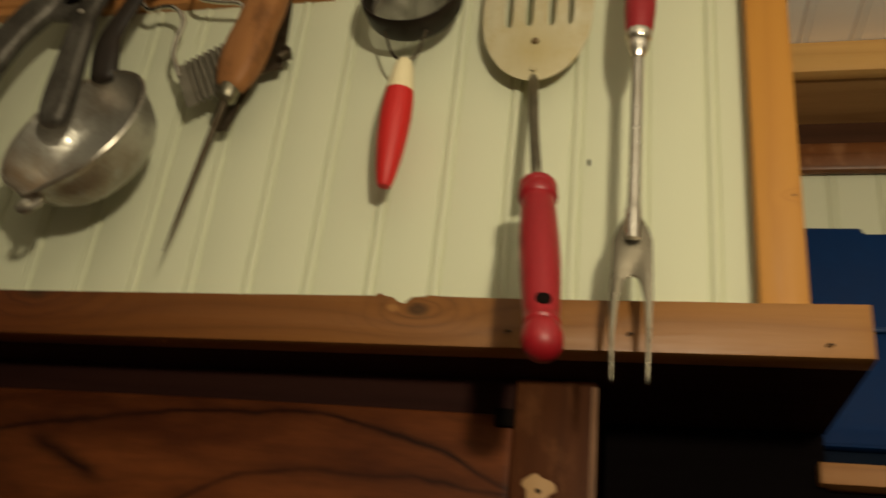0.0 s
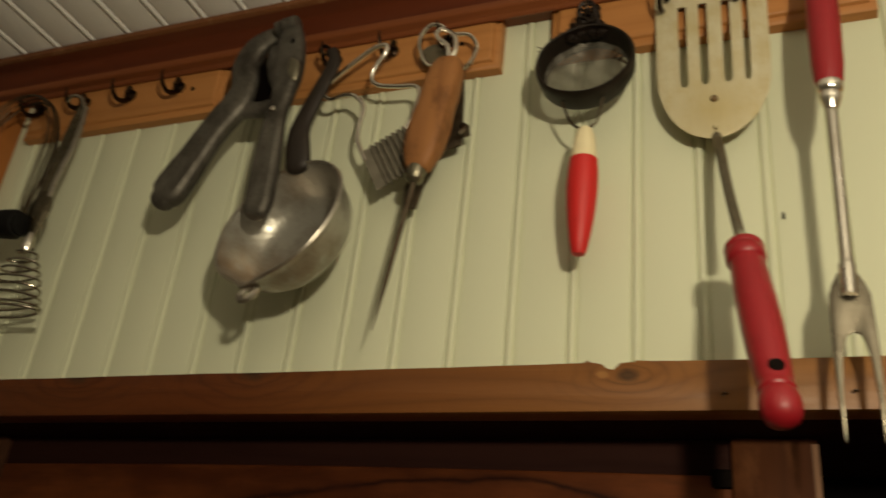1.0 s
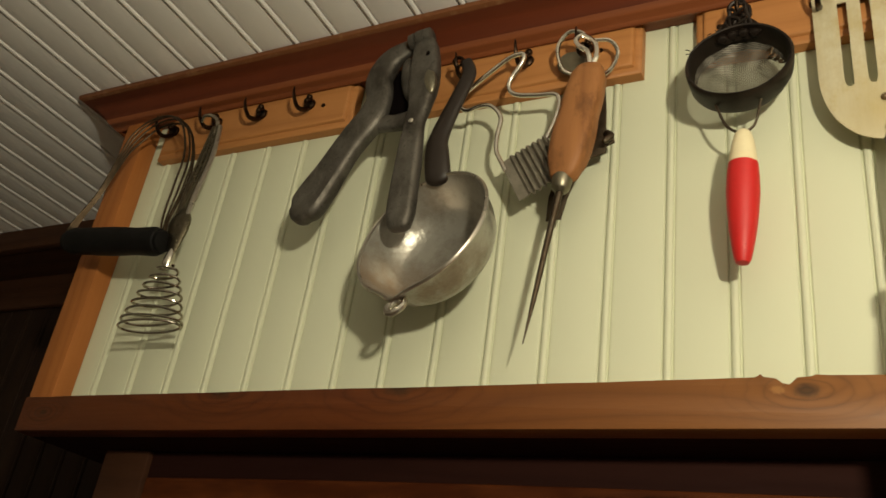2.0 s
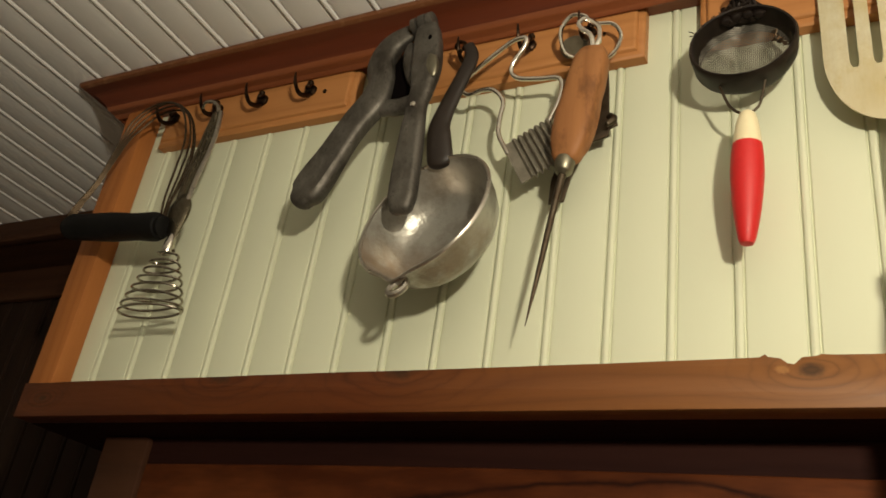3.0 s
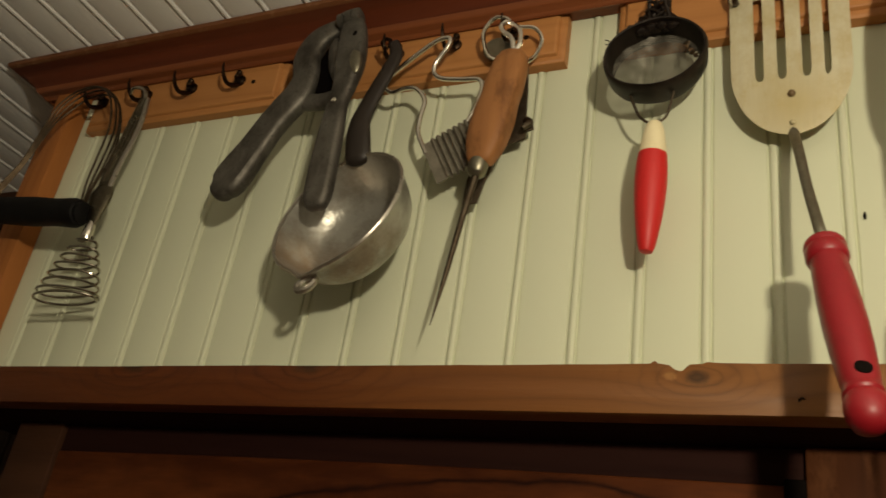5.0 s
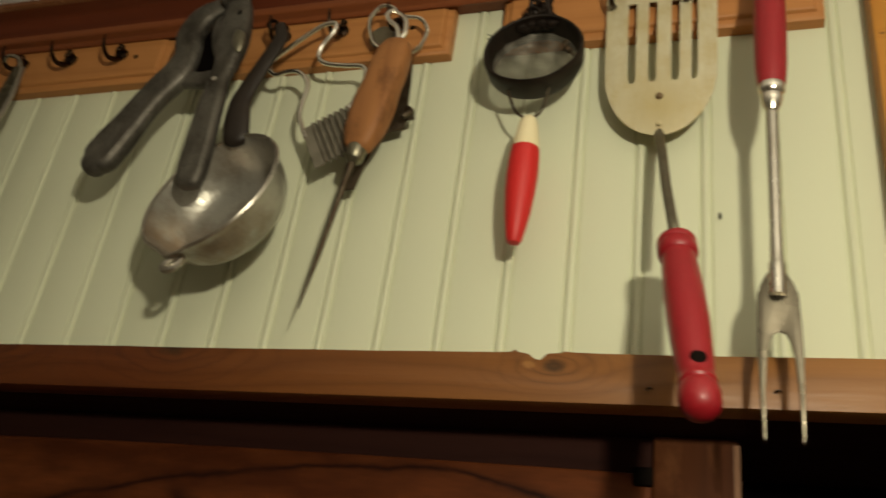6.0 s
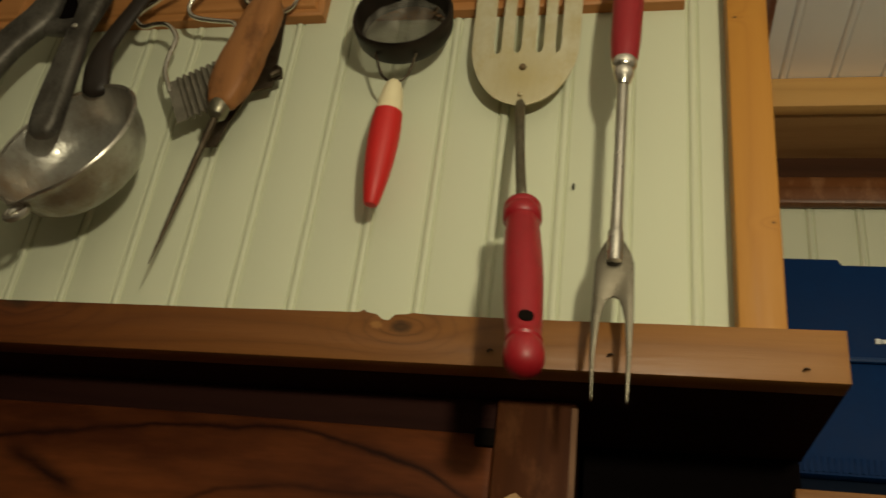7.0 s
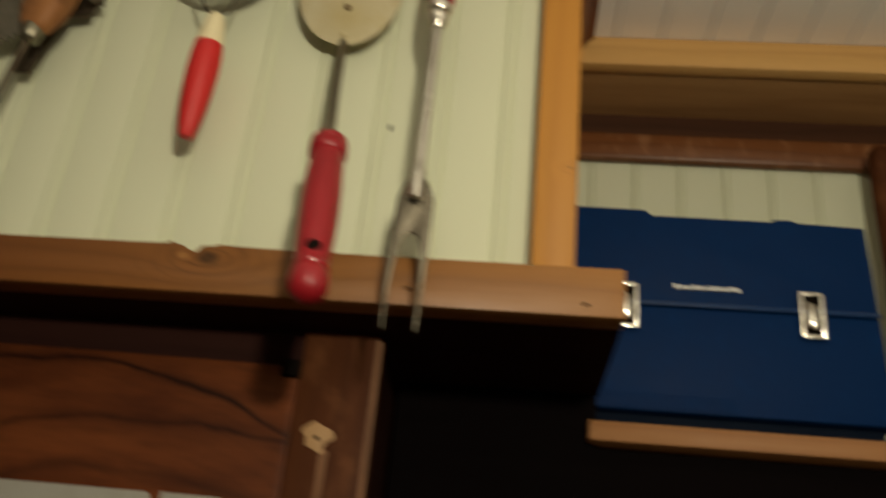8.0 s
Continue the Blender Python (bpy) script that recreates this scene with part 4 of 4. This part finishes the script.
def make_fork():
    o = thing("carving_fork", at(), "two-pronged steel carving fork with a red painted handle", "fork", "utensils on the hooks")
    a, b = (0.2872, -0.0440, 0.2640), (0.2845, -0.0525, 0.1580)
    part("handle", lathe(a, b, [(0, 0.002), (0.02, 0.006), (0.08, 0.0088), (0.25, 0.0092), (0.55, 0.0098), (0.85, 0.0092), (0.97, 0.0082), (1, 0.0074)], 22), M_RED, o, "glossy red turned handle")
    part("hanging_ring", tube([(0.2872, -0.0440, 0.2620), (0.283, -0.0405, 0.2680), (0.2855, -0.0370, 0.2735), (0.2895, -0.0375, 0.2715), (0.2900, -0.0415, 0.2655), (0.2872, -0.0440, 0.2620)], 0.0011, 8), M_STEEL, o)
    part("ferrule", lathe((0.2845, -0.0525, 0.1587), (0.2841, -0.0522, 0.1405), [(0, 0.0074), (0.1, 0.0078), (0.32, 0.0073), (0.40, 0.0060), (0.48, 0.0063), (0.62, 0.0060), (0.85, 0.0046), (1, 0.0035)], 18), M_CHROME, o, "bright steel ferrule")
    part("shaft", tube([(0.2842, -0.0520, 0.152, 0.0034), (0.2835, -0.0500, 0.100, 0.0033), (0.2828, -0.0480, 0.050, 0.0034), (0.2826, -0.0475, 0.042, 0.0044), (0.2823, -0.0470, 0.0255, 0.0044)], None, 14, 5, dome=False), M_STEEL, o)
    out = [(0.2778, 0.0400), (0.2742, 0.0330), (0.2722, 0.0265), (0.2716, 0.0060), (0.2712, -0.010), (0.2714, -0.030), (0.2723, -0.0525), (0.2731, -0.0550), (0.2737, -0.0525), (0.2742, -0.030), (0.2758, -0.010), (0.2774, -0.0015), (0.2793, 0.0030), (0.2823, 0.0046), (0.2853, 0.0030), (0.2870, -0.0015),
           (0.2886, -0.010), (0.2897, -0.030), (0.2899, -0.0530), (0.2905, -0.0560), (0.2913, -0.0535), (0.2924, -0.030), (0.2932, -0.010), (0.2932, 0.0060), (0.2928, 0.0265), (0.2906, 0.0330), (0.2870, 0.0400)]
    bm = prism(out, -0.0432, -0.0452, 0.0005)
    for v in bm.verts:
        v.co.y -= 0.006 * math.sin(max(0.0, min(1.0, (0.02 - v.co.z) / 0.075)) * 2.2)
    part("head", bm, M_FORK, o, "flat steel head with two long prongs")


def make_pick():
    o = thing("ice_pick", at(), "old ice pick with a worn wooden handle and steel spike", "ice pick", "utensils on the hooks")
    a, b = Vector((0.0318, -0.0330, 0.2440)), Vector((0.0178, -0.0375, 0.1420))
    part("handle", cast_arm([(*a.lerp(b, u), r, 0) for u, r in ((0.10, 0.0110), (0.14, 0.0127), (0.22, 0.0134), (0.36, 0.0141), (0.46, 0.0138), (0.60, 0.0149), (0.74, 0.0147), (0.86, 0.0134), (0.95, 0.0104))], 0.72, 24, 3, 0.62), M_HANDLE, o, "worn brown flat-sided wooden handle")
    part("ferrule", lathe((0.0180, -0.0375, 0.1435), (0.0165, -0.0378, 0.1305), [(0, 0.0068), (0.1, 0.0071), (0.75, 0.0064), (0.85, 0.0052), (1, 0.0034)], 18), M_SHANK, o, "dull steel ferrule")
    part("spike", tube([(0.0166, -0.0378, 0.132, 0.0027), (0.0110, -0.0376, 0.095, 0.0022), (0.0055, -0.0374, 0.055, 0.0017), (0.0004, -0.0373, 0.0215, 0.0003)], None, 10, 5), M_RUST, o, "dark tapering steel spike")
    part("screw_eye", tube([(0.0300, -0.0335, 0.2300), (0.0300, -0.0345, 0.2440), (0.0280, -0.0355, 0.2530), (0.0210, -0.0362, 0.2600), (0.0190, -0.0365, 0.2660), (0.0240, -0.0360, 0.2690), (0.0330, -0.0345, 0.2610), (0.0345, -0.0335, 0.2500), (0.0318, -0.0330, 0.2420)], 0.0020, 8), M_CHROME, o, "bright wire loop")


def make_opener():
    o = thing("can_opener", at(), "old flat steel can opener with a wire loop", "opener", "utensils on the hooks")
    out = [(0.0190, 0.2480), (0.0360, 0.2440), (0.0385, 0.2150), (0.0395, 0.1930), (0.0450, 0.1880), (0.0462, 0.1820), (0.0405, 0.1800), (0.0400, 0.1740), (0.0245, 0.1700), (0.0140, 0.1400), (0.0105, 0.1235), (-0.0005, 0.1230), (0.0000, 0.1420), (0.0090, 0.1750), (0.0130, 0.2150)]
    part("plate", prism(out, -0.0145, -0.0168, 0.0006), M_RUST, o, "dark rusty steel plate")
    part("cutter_tooth", tube([(0.0405, -0.0165, 0.190, 0.003), (0.0445, -0.021, 0.184, 0.0028), (0.0410, -0.024, 0.178, 0.0022)], None, 8), M_RUST, o)
    part("wire_loop", tube([(0.0205, -0.018, 0.246), (0.0060, -0.024, 0.2500), (0.0035, -0.033, 0.2640), (0.0120, -0.0370, 0.2735), (0.0220, -0.0370, 0.2720), (0.0300, -0.033, 0.2660), (0.0420, -0.028, 0.2665), (0.0475, -0.024, 0.2580), (0.0430, -0.020, 0.2480), (0.0340, -0.018, 0.2420)], 0.0016, 8), M_CHROME, o, "dull steel wire loop")
    part("tag", lathe((0.0100, -0.0170, 0.2600), (0.0105, -0.0200, 0.2600), [(0, 0.0105), (0.5, 0.0115), (1, 0.0100)], 20), M_SHANK, o, "round dull steel disc")


def make_cutter():
    o = thing("crinkle_cutter", at(), "old corrugated steel crinkle cutter with a bent wire handle", "cutter", "utensils on the hooks")
    y = -0.026
    part("handle_wire", tube([(-0.0235, -0.0362, 0.2630), (-0.0320, -0.0362, 0.2625), (-0.0450, -0.034, 0.2570), (-0.0700, -0.030, 0.2420), (-0.0775, -0.029, 0.2330), (-0.0700, -0.028, 0.2240), (-0.0580, -0.028, 0.2262), (-0.0480, -0.028, 0.2235), (-0.0405, y, 0.2130), (-0.0415, y, 0.1960), (-0.0405, y, 0.1820), (-0.0335, y, 0.1680), (-0.0310, y, 0.1630)], 0.0019, 10), M_CHROME, o)
    part("handle_wire", tube([(-0.0320, -0.0362, 0.2625), (-0.0235, -0.0362, 0.2630), (-0.0235, -0.035, 0.2560), (-0.0330, -0.032, 0.2440), (-0.0345, -0.030, 0.2360), (-0.0280, -0.029, 0.2300), (-0.0120, -0.028, 0.2270), (0.0020, -0.027, 0.2255), (0.0060, y, 0.2180), (0.0040, y, 0.2030), (-0.0010, y, 0.1890), (-0.0020, y, 0.1840)], 0.0019, 10), M_CHROME, o)
    tl, ux, dn = Vector((-0.0358, y, 0.1700)), Vector((0.0335, 0, 0.0185)), Vector((0.0185, 0, -0.0345))
    bm = bmesh.new()
    n = 96
    cols = []
    for i in range(n + 1):
        s = i / n
        wave = 0.0019 * math.sin((s - 0.22) / 0.78 * 2 * math.pi * 6.5) if s > 0.22 else 0.0
        p = tl + ux * s + Vector((0, -wave, 0))
        cols.append([bm.verts.new(p), bm.verts.new(p + dn * 0.5), bm.verts.new(p + dn)])
    for a, b in zip(cols, cols[1:]):
        bm.faces.new((a[0], b[0], b[1], a[1])), bm.faces.new((a[1], b[1], b[2], a[2]))
    bm.normal_update()
    bmesh.ops.solidify(bm, geom=bm.faces[:], thickness=0.0009)
    part("blade", bm, M_TIN, o, "corrugated grey steel blade")


def make_pan():
    o = thing("melting_pan", at(), "small dull aluminium pan with a dark curved handle", "pan", "utensils on the hooks")
    c, R = Vector((-0.0736, -0.0600, 0.0994)), 0.0530
    nrm = Vector((-0.225, -1.0, 0.248)).normalized()
    u = (Vector((0, 0, 1)) - nrm * nrm.z).normalized()
    w = nrm.cross(u)
    prof = [(R + 0.0012, 0.0), (R + 0.0020, -0.0008), (R + 0.0008, -0.0022), (R - 0.001, -0.006), (R - 0.0035, -0.016), (R - 0.0075, -0.026), (R - 0.0140, -0.0335), (R - 0.023, -0.0375), (0.012, -0.0390), (0.0005, -0.0392),
            (0.0005, -0.0380), (0.012, -0.0377), (R - 0.024, -0.0362), (R - 0.0152, -0.0323), (R - 0.0090, -0.0252), (R - 0.0052, -0.0155), (R - 0.0026, -0.006), (R - 0.0008, -0.0008)]
    seg = 56
    bm = bmesh.new()
    rows = []
    for i in range(seg):
        a = 2 * math.pi * i / seg
        spout = 0.006 * math.exp(-(((a - math.pi + 0.05) / 0.17) ** 2))
        dirn = u * math.cos(a) + w * math.sin(a)
        rows.append([bm.verts.new(c + dirn * (r + spout * max(0, 1 + d / 0.016)) + nrm * d) for r, d in prof])
    for i in range(seg):
        a, b = rows[i], rows[(i + 1) % seg]
        for j in range(len(prof)):
            k = (j + 1) % len(prof)
            bm.faces.new((a[j], a[k], b[k], b[j]))
    part("bowl", bm, M_ALU, o, "dull dented aluminium bowl")
    # brighter steel bead: polished rim with its highlight put into the material
    part("rim", tube([c + (u * math.cos(q) + w * math.sin(q)) * (R + 0.0006 + 0.006 * math.exp(-((((q % (2 * math.pi)) - math.pi + 0.05) / 0.17) ** 2))) for q in [2 * math.pi * n / 72 for n in range(73)]], 0.0012, 8, 1, closed=True), M_STEEL, o, "polished rolled rim in brighter steel for its highlight line")
    k = Vector((-0.0765, -0.0700, 0.0440))
    part("spout_ring", tube([k + Vector((0.0052 * math.cos(q) + 0.002 * math.sin(q), 0.002 * math.sin(q), 0.0058 * math.sin(q) - 0.006)) for q in [i * math.pi / 5 for i in range(11)]], 0.0024, 8, 3, closed=True), M_STEEL, o, "small bright ring")
    top = c + u * R
    part("handle", cast_arm([(-0.0700, -0.0385, 0.2640, 0.0046, 0), (-0.0655, -0.0400, 0.2500, 0.0060, 0), (-0.0685, -0.0425, 0.2320, 0.0064, 0), (-0.0735, -0.0440, 0.2140, 0.0068, 0), (-0.0785, -0.0450, 0.1950, 0.0076, 0), (-0.0800, -0.0460, 0.1820, 0.0086, 0), (-0.0775, -0.0475, 0.1680, 0.0098, 0), (-0.0745, top.y + 0.001, top.z + 0.001, 0.0100, 0)], 0.5), M_PANHANDLE, o, "dark brown curved handle")
    part("hanging_eye", tube([(-0.0790, HY + 0.002, 0.2640), (-0.0830, HY, 0.2690), (-0.0800, HY, 0.2725), (-0.0755, HY, 0.2700), (-0.0760, HY, 0.2640)], 0.0016, 8), M_BRONZE, o)


def make_squeezer():
    o = thing("citrus_squeezer", at(), "dark grey cast aluminium citrus squeezer with two open handles", "citrus squeezer", "utensils on the hooks")
    # one casting: the outer wall of the cup runs on into the rear handle
    part("rear_arm", cast_arm([(-0.1075, -0.0470, 0.2850, 0.0062, 0), (-0.1210, -0.0465, 0.2835, 0.0078, 0), (-0.1372, -0.0455, 0.2745, 0.0110, 0), (-0.1445, -0.0450, 0.2570, 0.0120, 0), (-0.1405, -0.0450, 0.2375, 0.0120, 0), (-0.1440, -0.0455, 0.2190, 0.0134, 0), (-0.1535, -0.0465, 0.2040, 0.0132, 0.05), (-0.1620, -0.048, 0.1870, 0.0130, 0.12),
                               (-0.1702, -0.048, 0.1700, 0.0138, 0.28), (-0.1803, -0.048, 0.1505, 0.0156, 0.36), (-0.1862, -0.048, 0.1395, 0.0150, 0.25), (-0.1895, -0.048, 0.1345, 0.0116, 0.0)], 0.62, square=0.78), M_CAST, o, "cast handle with a hollowed face")
    part("front_arm", cast_arm([(-0.1035, -0.0515, 0.2830, 0.0078, 0), (-0.1000, -0.053, 0.2700, 0.0108, 0), (-0.0965, -0.0545, 0.2500, 0.0122, 0.16), (-0.0948, -0.055, 0.2310, 0.0120, 0.16), (-0.0952, -0.055, 0.2130, 0.0094, 0.05), (-0.0966, -0.056, 0.1960, 0.0084, 0), (-0.0962, -0.056, 0.1720, 0.0098, 0.10), (-0.0952, -0.0565, 0.1400, 0.0108, 0.22), (-0.0940, -0.057, 0.1180, 0.0109, 0.15), (-0.0935, -0.057, 0.1090, 0.0094, 0)], 0.66, square=0.78), M_CAST, o)

    def lump(name, mid, half, lean, mat, label):
        bm = bmesh.new()
        bmesh.ops.create_uvsphere(bm, u_segments=28, v_segments=16, radius=1.0)
        for v in bm.verts:
            x, y, z = v.co
            v.co = (mid[0] + half[0] * x + lean * z, mid[1] + half[1] * y, mid[2] + half[2] * z)
        return part(name, bm, mat, o, label)

    # near-black lumps paint the shade inside the cup and the recess
    lump("lining", (-0.1190, -0.0420, 0.2450), (0.0175, 0.0040, 0.0320), 0.0060, M_VOID, "near-black lump for the shade in the cup")
    lump("press", (-0.1130, -0.0470, 0.2480), (0.0080, 0.0085, 0.0235), -0.0045, M_CAST, "domed pressing cone")
    # lighter metal here imitates the light caught by the oval facet
    lump("lit_facet", (-0.0880, -0.0590, 0.2335), (0.0056, 0.0034, 0.0130), -0.0020, M_SHANK, "oval boss on the press plate, in lighter metal to look lit")
    lump("recess", (-0.0935, -0.0595, 0.2600), (0.0024, 0.0016, 0.0042), 0.0, M_VOID, "near-black lump for the shade in a cast recess")
    part("web", cast_arm([(-0.1400, -0.0440, 0.2145, 0.0090, 0), (-0.1270, -0.0440, 0.2110, 0.0074, 0), (-0.1120, -0.0460, 0.2095, 0.0078, 0), (-0.0985, -0.0500, 0.2080, 0.0095, 0)], 0.62), M_CAST, o)
    part("hinge", lathe((-0.1165, -0.0525, 0.2825), (-0.0955, -0.0545, 0.2850), [(0, 0.0045), (0.05, 0.0068), (0.26, 0.0070), (0.29, 0.0048), (0.36, 0.0048), (0.39, 0.0074), (0.66, 0.0074), (0.69, 0.0056), (0.73, 0.0056), (0.76, 0.0070), (0.95, 0.0068), (1, 0.0045)], 20), M_CAST, o)
    part("hinge_pin", lathe((-0.1200, -0.0522, 0.2820), (-0.1160, -0.0525, 0.2825), [(0, 0.0020), (0.2, 0.0030), (1, 0.0030)], 12), M_RUST, o, "dark hinge pin")
    part("rivet", lathe((-0.0958, -0.0620, 0.1945), (-0.0958, -0.0640, 0.1945), [(0, 0.0022), (0.7, 0.0022), (1, 0.0012)], 12), M_CHROME, o, "small bright rivet")


def make_whisk():
    o = thing("whisk", at(), "coiled spring wire whisk with a dull wire handle", "whisk", "utensils on the hooks")
    for k in range(4):
        s = k - 1.5
        wide = 0.0046
        pts = [(-0.3180 + 0.0012 * s, -0.0440, 0.118), (-0.3195 + wide * 0.9 * s, -0.0435 - 0.0015 * (k % 2), 0.148), (-0.3190 + wide * s, -0.0425 - 0.0015 * (k % 2), 0.175), (-0.3165 + wide * s, -0.0415, 0.205), (-0.3155 + wide * 0.8 * s, -0.0405, 0.230), (-0.3160 + wide * 0.5 * s, -0.0395, 0.247)]
        part("handle_wire", tube(pts, 0.0021, 8, 4), M_STEEL if k == 3 else M_WHISK, o, "bright handle wire" if k == 3 else "")
    part("handle_clasp", tube([(-0.3180, -0.0450, 0.112, 0.0034), (-0.3186, -0.0450, 0.124, 0.0075), (-0.3190, -0.0448, 0.136, 0.0112), (-0.3192, -0.0445, 0.147, 0.0108), (-0.3192, -0.0442, 0.156, 0.0060)], None, 14, 4, 0.42), M_WHISK, o, "flared dull metal clasp")
    part("hanging_tip", tube([(-0.3150, -0.0400, 0.238, 0.0026), (-0.3180, -0.0385, 0.2520, 0.0025), (-0.3270, -0.0370, 0.2630, 0.0022), (-0.3390, -0.0366, 0.2660, 0.0018), (-0.3440, -0.0340, 0.2620, 0.0014)], None, 10, 5, 0.8), M_COIL, o, "bright bent wire tip")
    part("collar", lathe((-0.3178, -0.0450, 0.1180), (-0.3182, -0.0452, 0.1010), [(0, 0.0026), (0.3, 0.0042), (0.8, 0.0046), (1, 0.0036)], 14), M_CHROME, o, "bright collar")
    pts = []
    turns, per = 7, 22
    for i in range(int(turns * per) + 1):
        u = i / (turns * per)
        r = 0.0050 + 0.0262 * u ** 0.66
        a = 2 * math.pi * turns * u + 0.6
        pts.append((-0.3170 + r * math.cos(a), -0.0450 + 0.50 * r * math.sin(a), 0.1040 - 0.0540 * u + 0.0004 * math.sin(2.3 * a)))
    for i in range(19):
        a = 2 * math.pi * i / 18 + 0.6
        pts.append((-0.3170 + 0.0312 * math.cos(a), -0.0450 + 0.0140 * math.sin(a), 0.0495 - 0.0015 * i / 18))
    part("coil", tube(pts, 0.0011, 7, 2), M_COIL, o, "springy bright wire coil")


def make_blender():
    o = thing("pastry_blender", at(), "wire pastry blender with a black wooden grip", "pastry blender", "utensils on the hooks")
    a, b = Vector((-0.4420, -0.0500, 0.1370)), Vector((-0.3260, -0.0510, 0.1235))
    part("grip", lathe(a, b, [(0, 0.006), (0.02, 0.0108), (0.08, 0.0124), (0.16, 0.0119), (0.3, 0.0124), (0.5, 0.0129), (0.62, 0.0124), (0.74, 0.0118), (0.85, 0.0122), (0.93, 0.0126), (0.98, 0.0108), (1, 0.006)], 22), M_BLACKWOOD, o, "black wooden grip")
    for i in range(4):
        s = (i - 1.5) / 1.5
        dy, dr = 0.0062 * s, 0.003 * abs(s)
        pts = [(-0.4400, -0.050 + 0.3 * dy, 0.1370), (-0.4462, -0.050 + 0.5 * dy, 0.1480), (-0.4425, -0.049 + 0.4 * dy, 0.1610), (-0.4310, -0.047 + 0.3 * dy, 0.1860), (-0.4240, -0.046 + 0.4 * dy, 0.2110), (-0.4190, -0.044 + 0.6 * dy, 0.2350), (-0.4120, -0.042 + dy, 0.2540 - dr), (-0.3980, -0.0390 + dy, 0.2690 - dr), (-0.3730, -0.0400 + dy, 0.2685 - dr),
               (-0.3450 - dr, -0.044 + dy, 0.2470), (-0.3290 - dr, -0.046 + dy, 0.2130), (-0.3265 - dr, -0.048 + dy, 0.1800), (-0.3280 - dr, -0.050 + 0.6 * dy, 0.1500), (-0.3280, -0.051 + 0.3 * dy, 0.1240)]
        part("blade_wire", tube(pts, 0.0011, 8, 5, 0.7), M_DULLWIRE, o)
    for e, d in ((a, -1), (b, 1)):
        part("end_cap", lathe(e + (b - a) * (-0.02 if d < 0 else -0.03), e + (b - a) * (0.03 if d < 0 else 0.02), [(0, 0.0075), (0.1, 0.0092), (0.9, 0.0092), (1, 0.0075)], 16), M_BLACKWOOD, o)


for make in (make_strainer, make_turner, make_fork, make_pick, make_opener, make_cutter, make_pan, make_squeezer, make_whisk, make_blender):
    make()
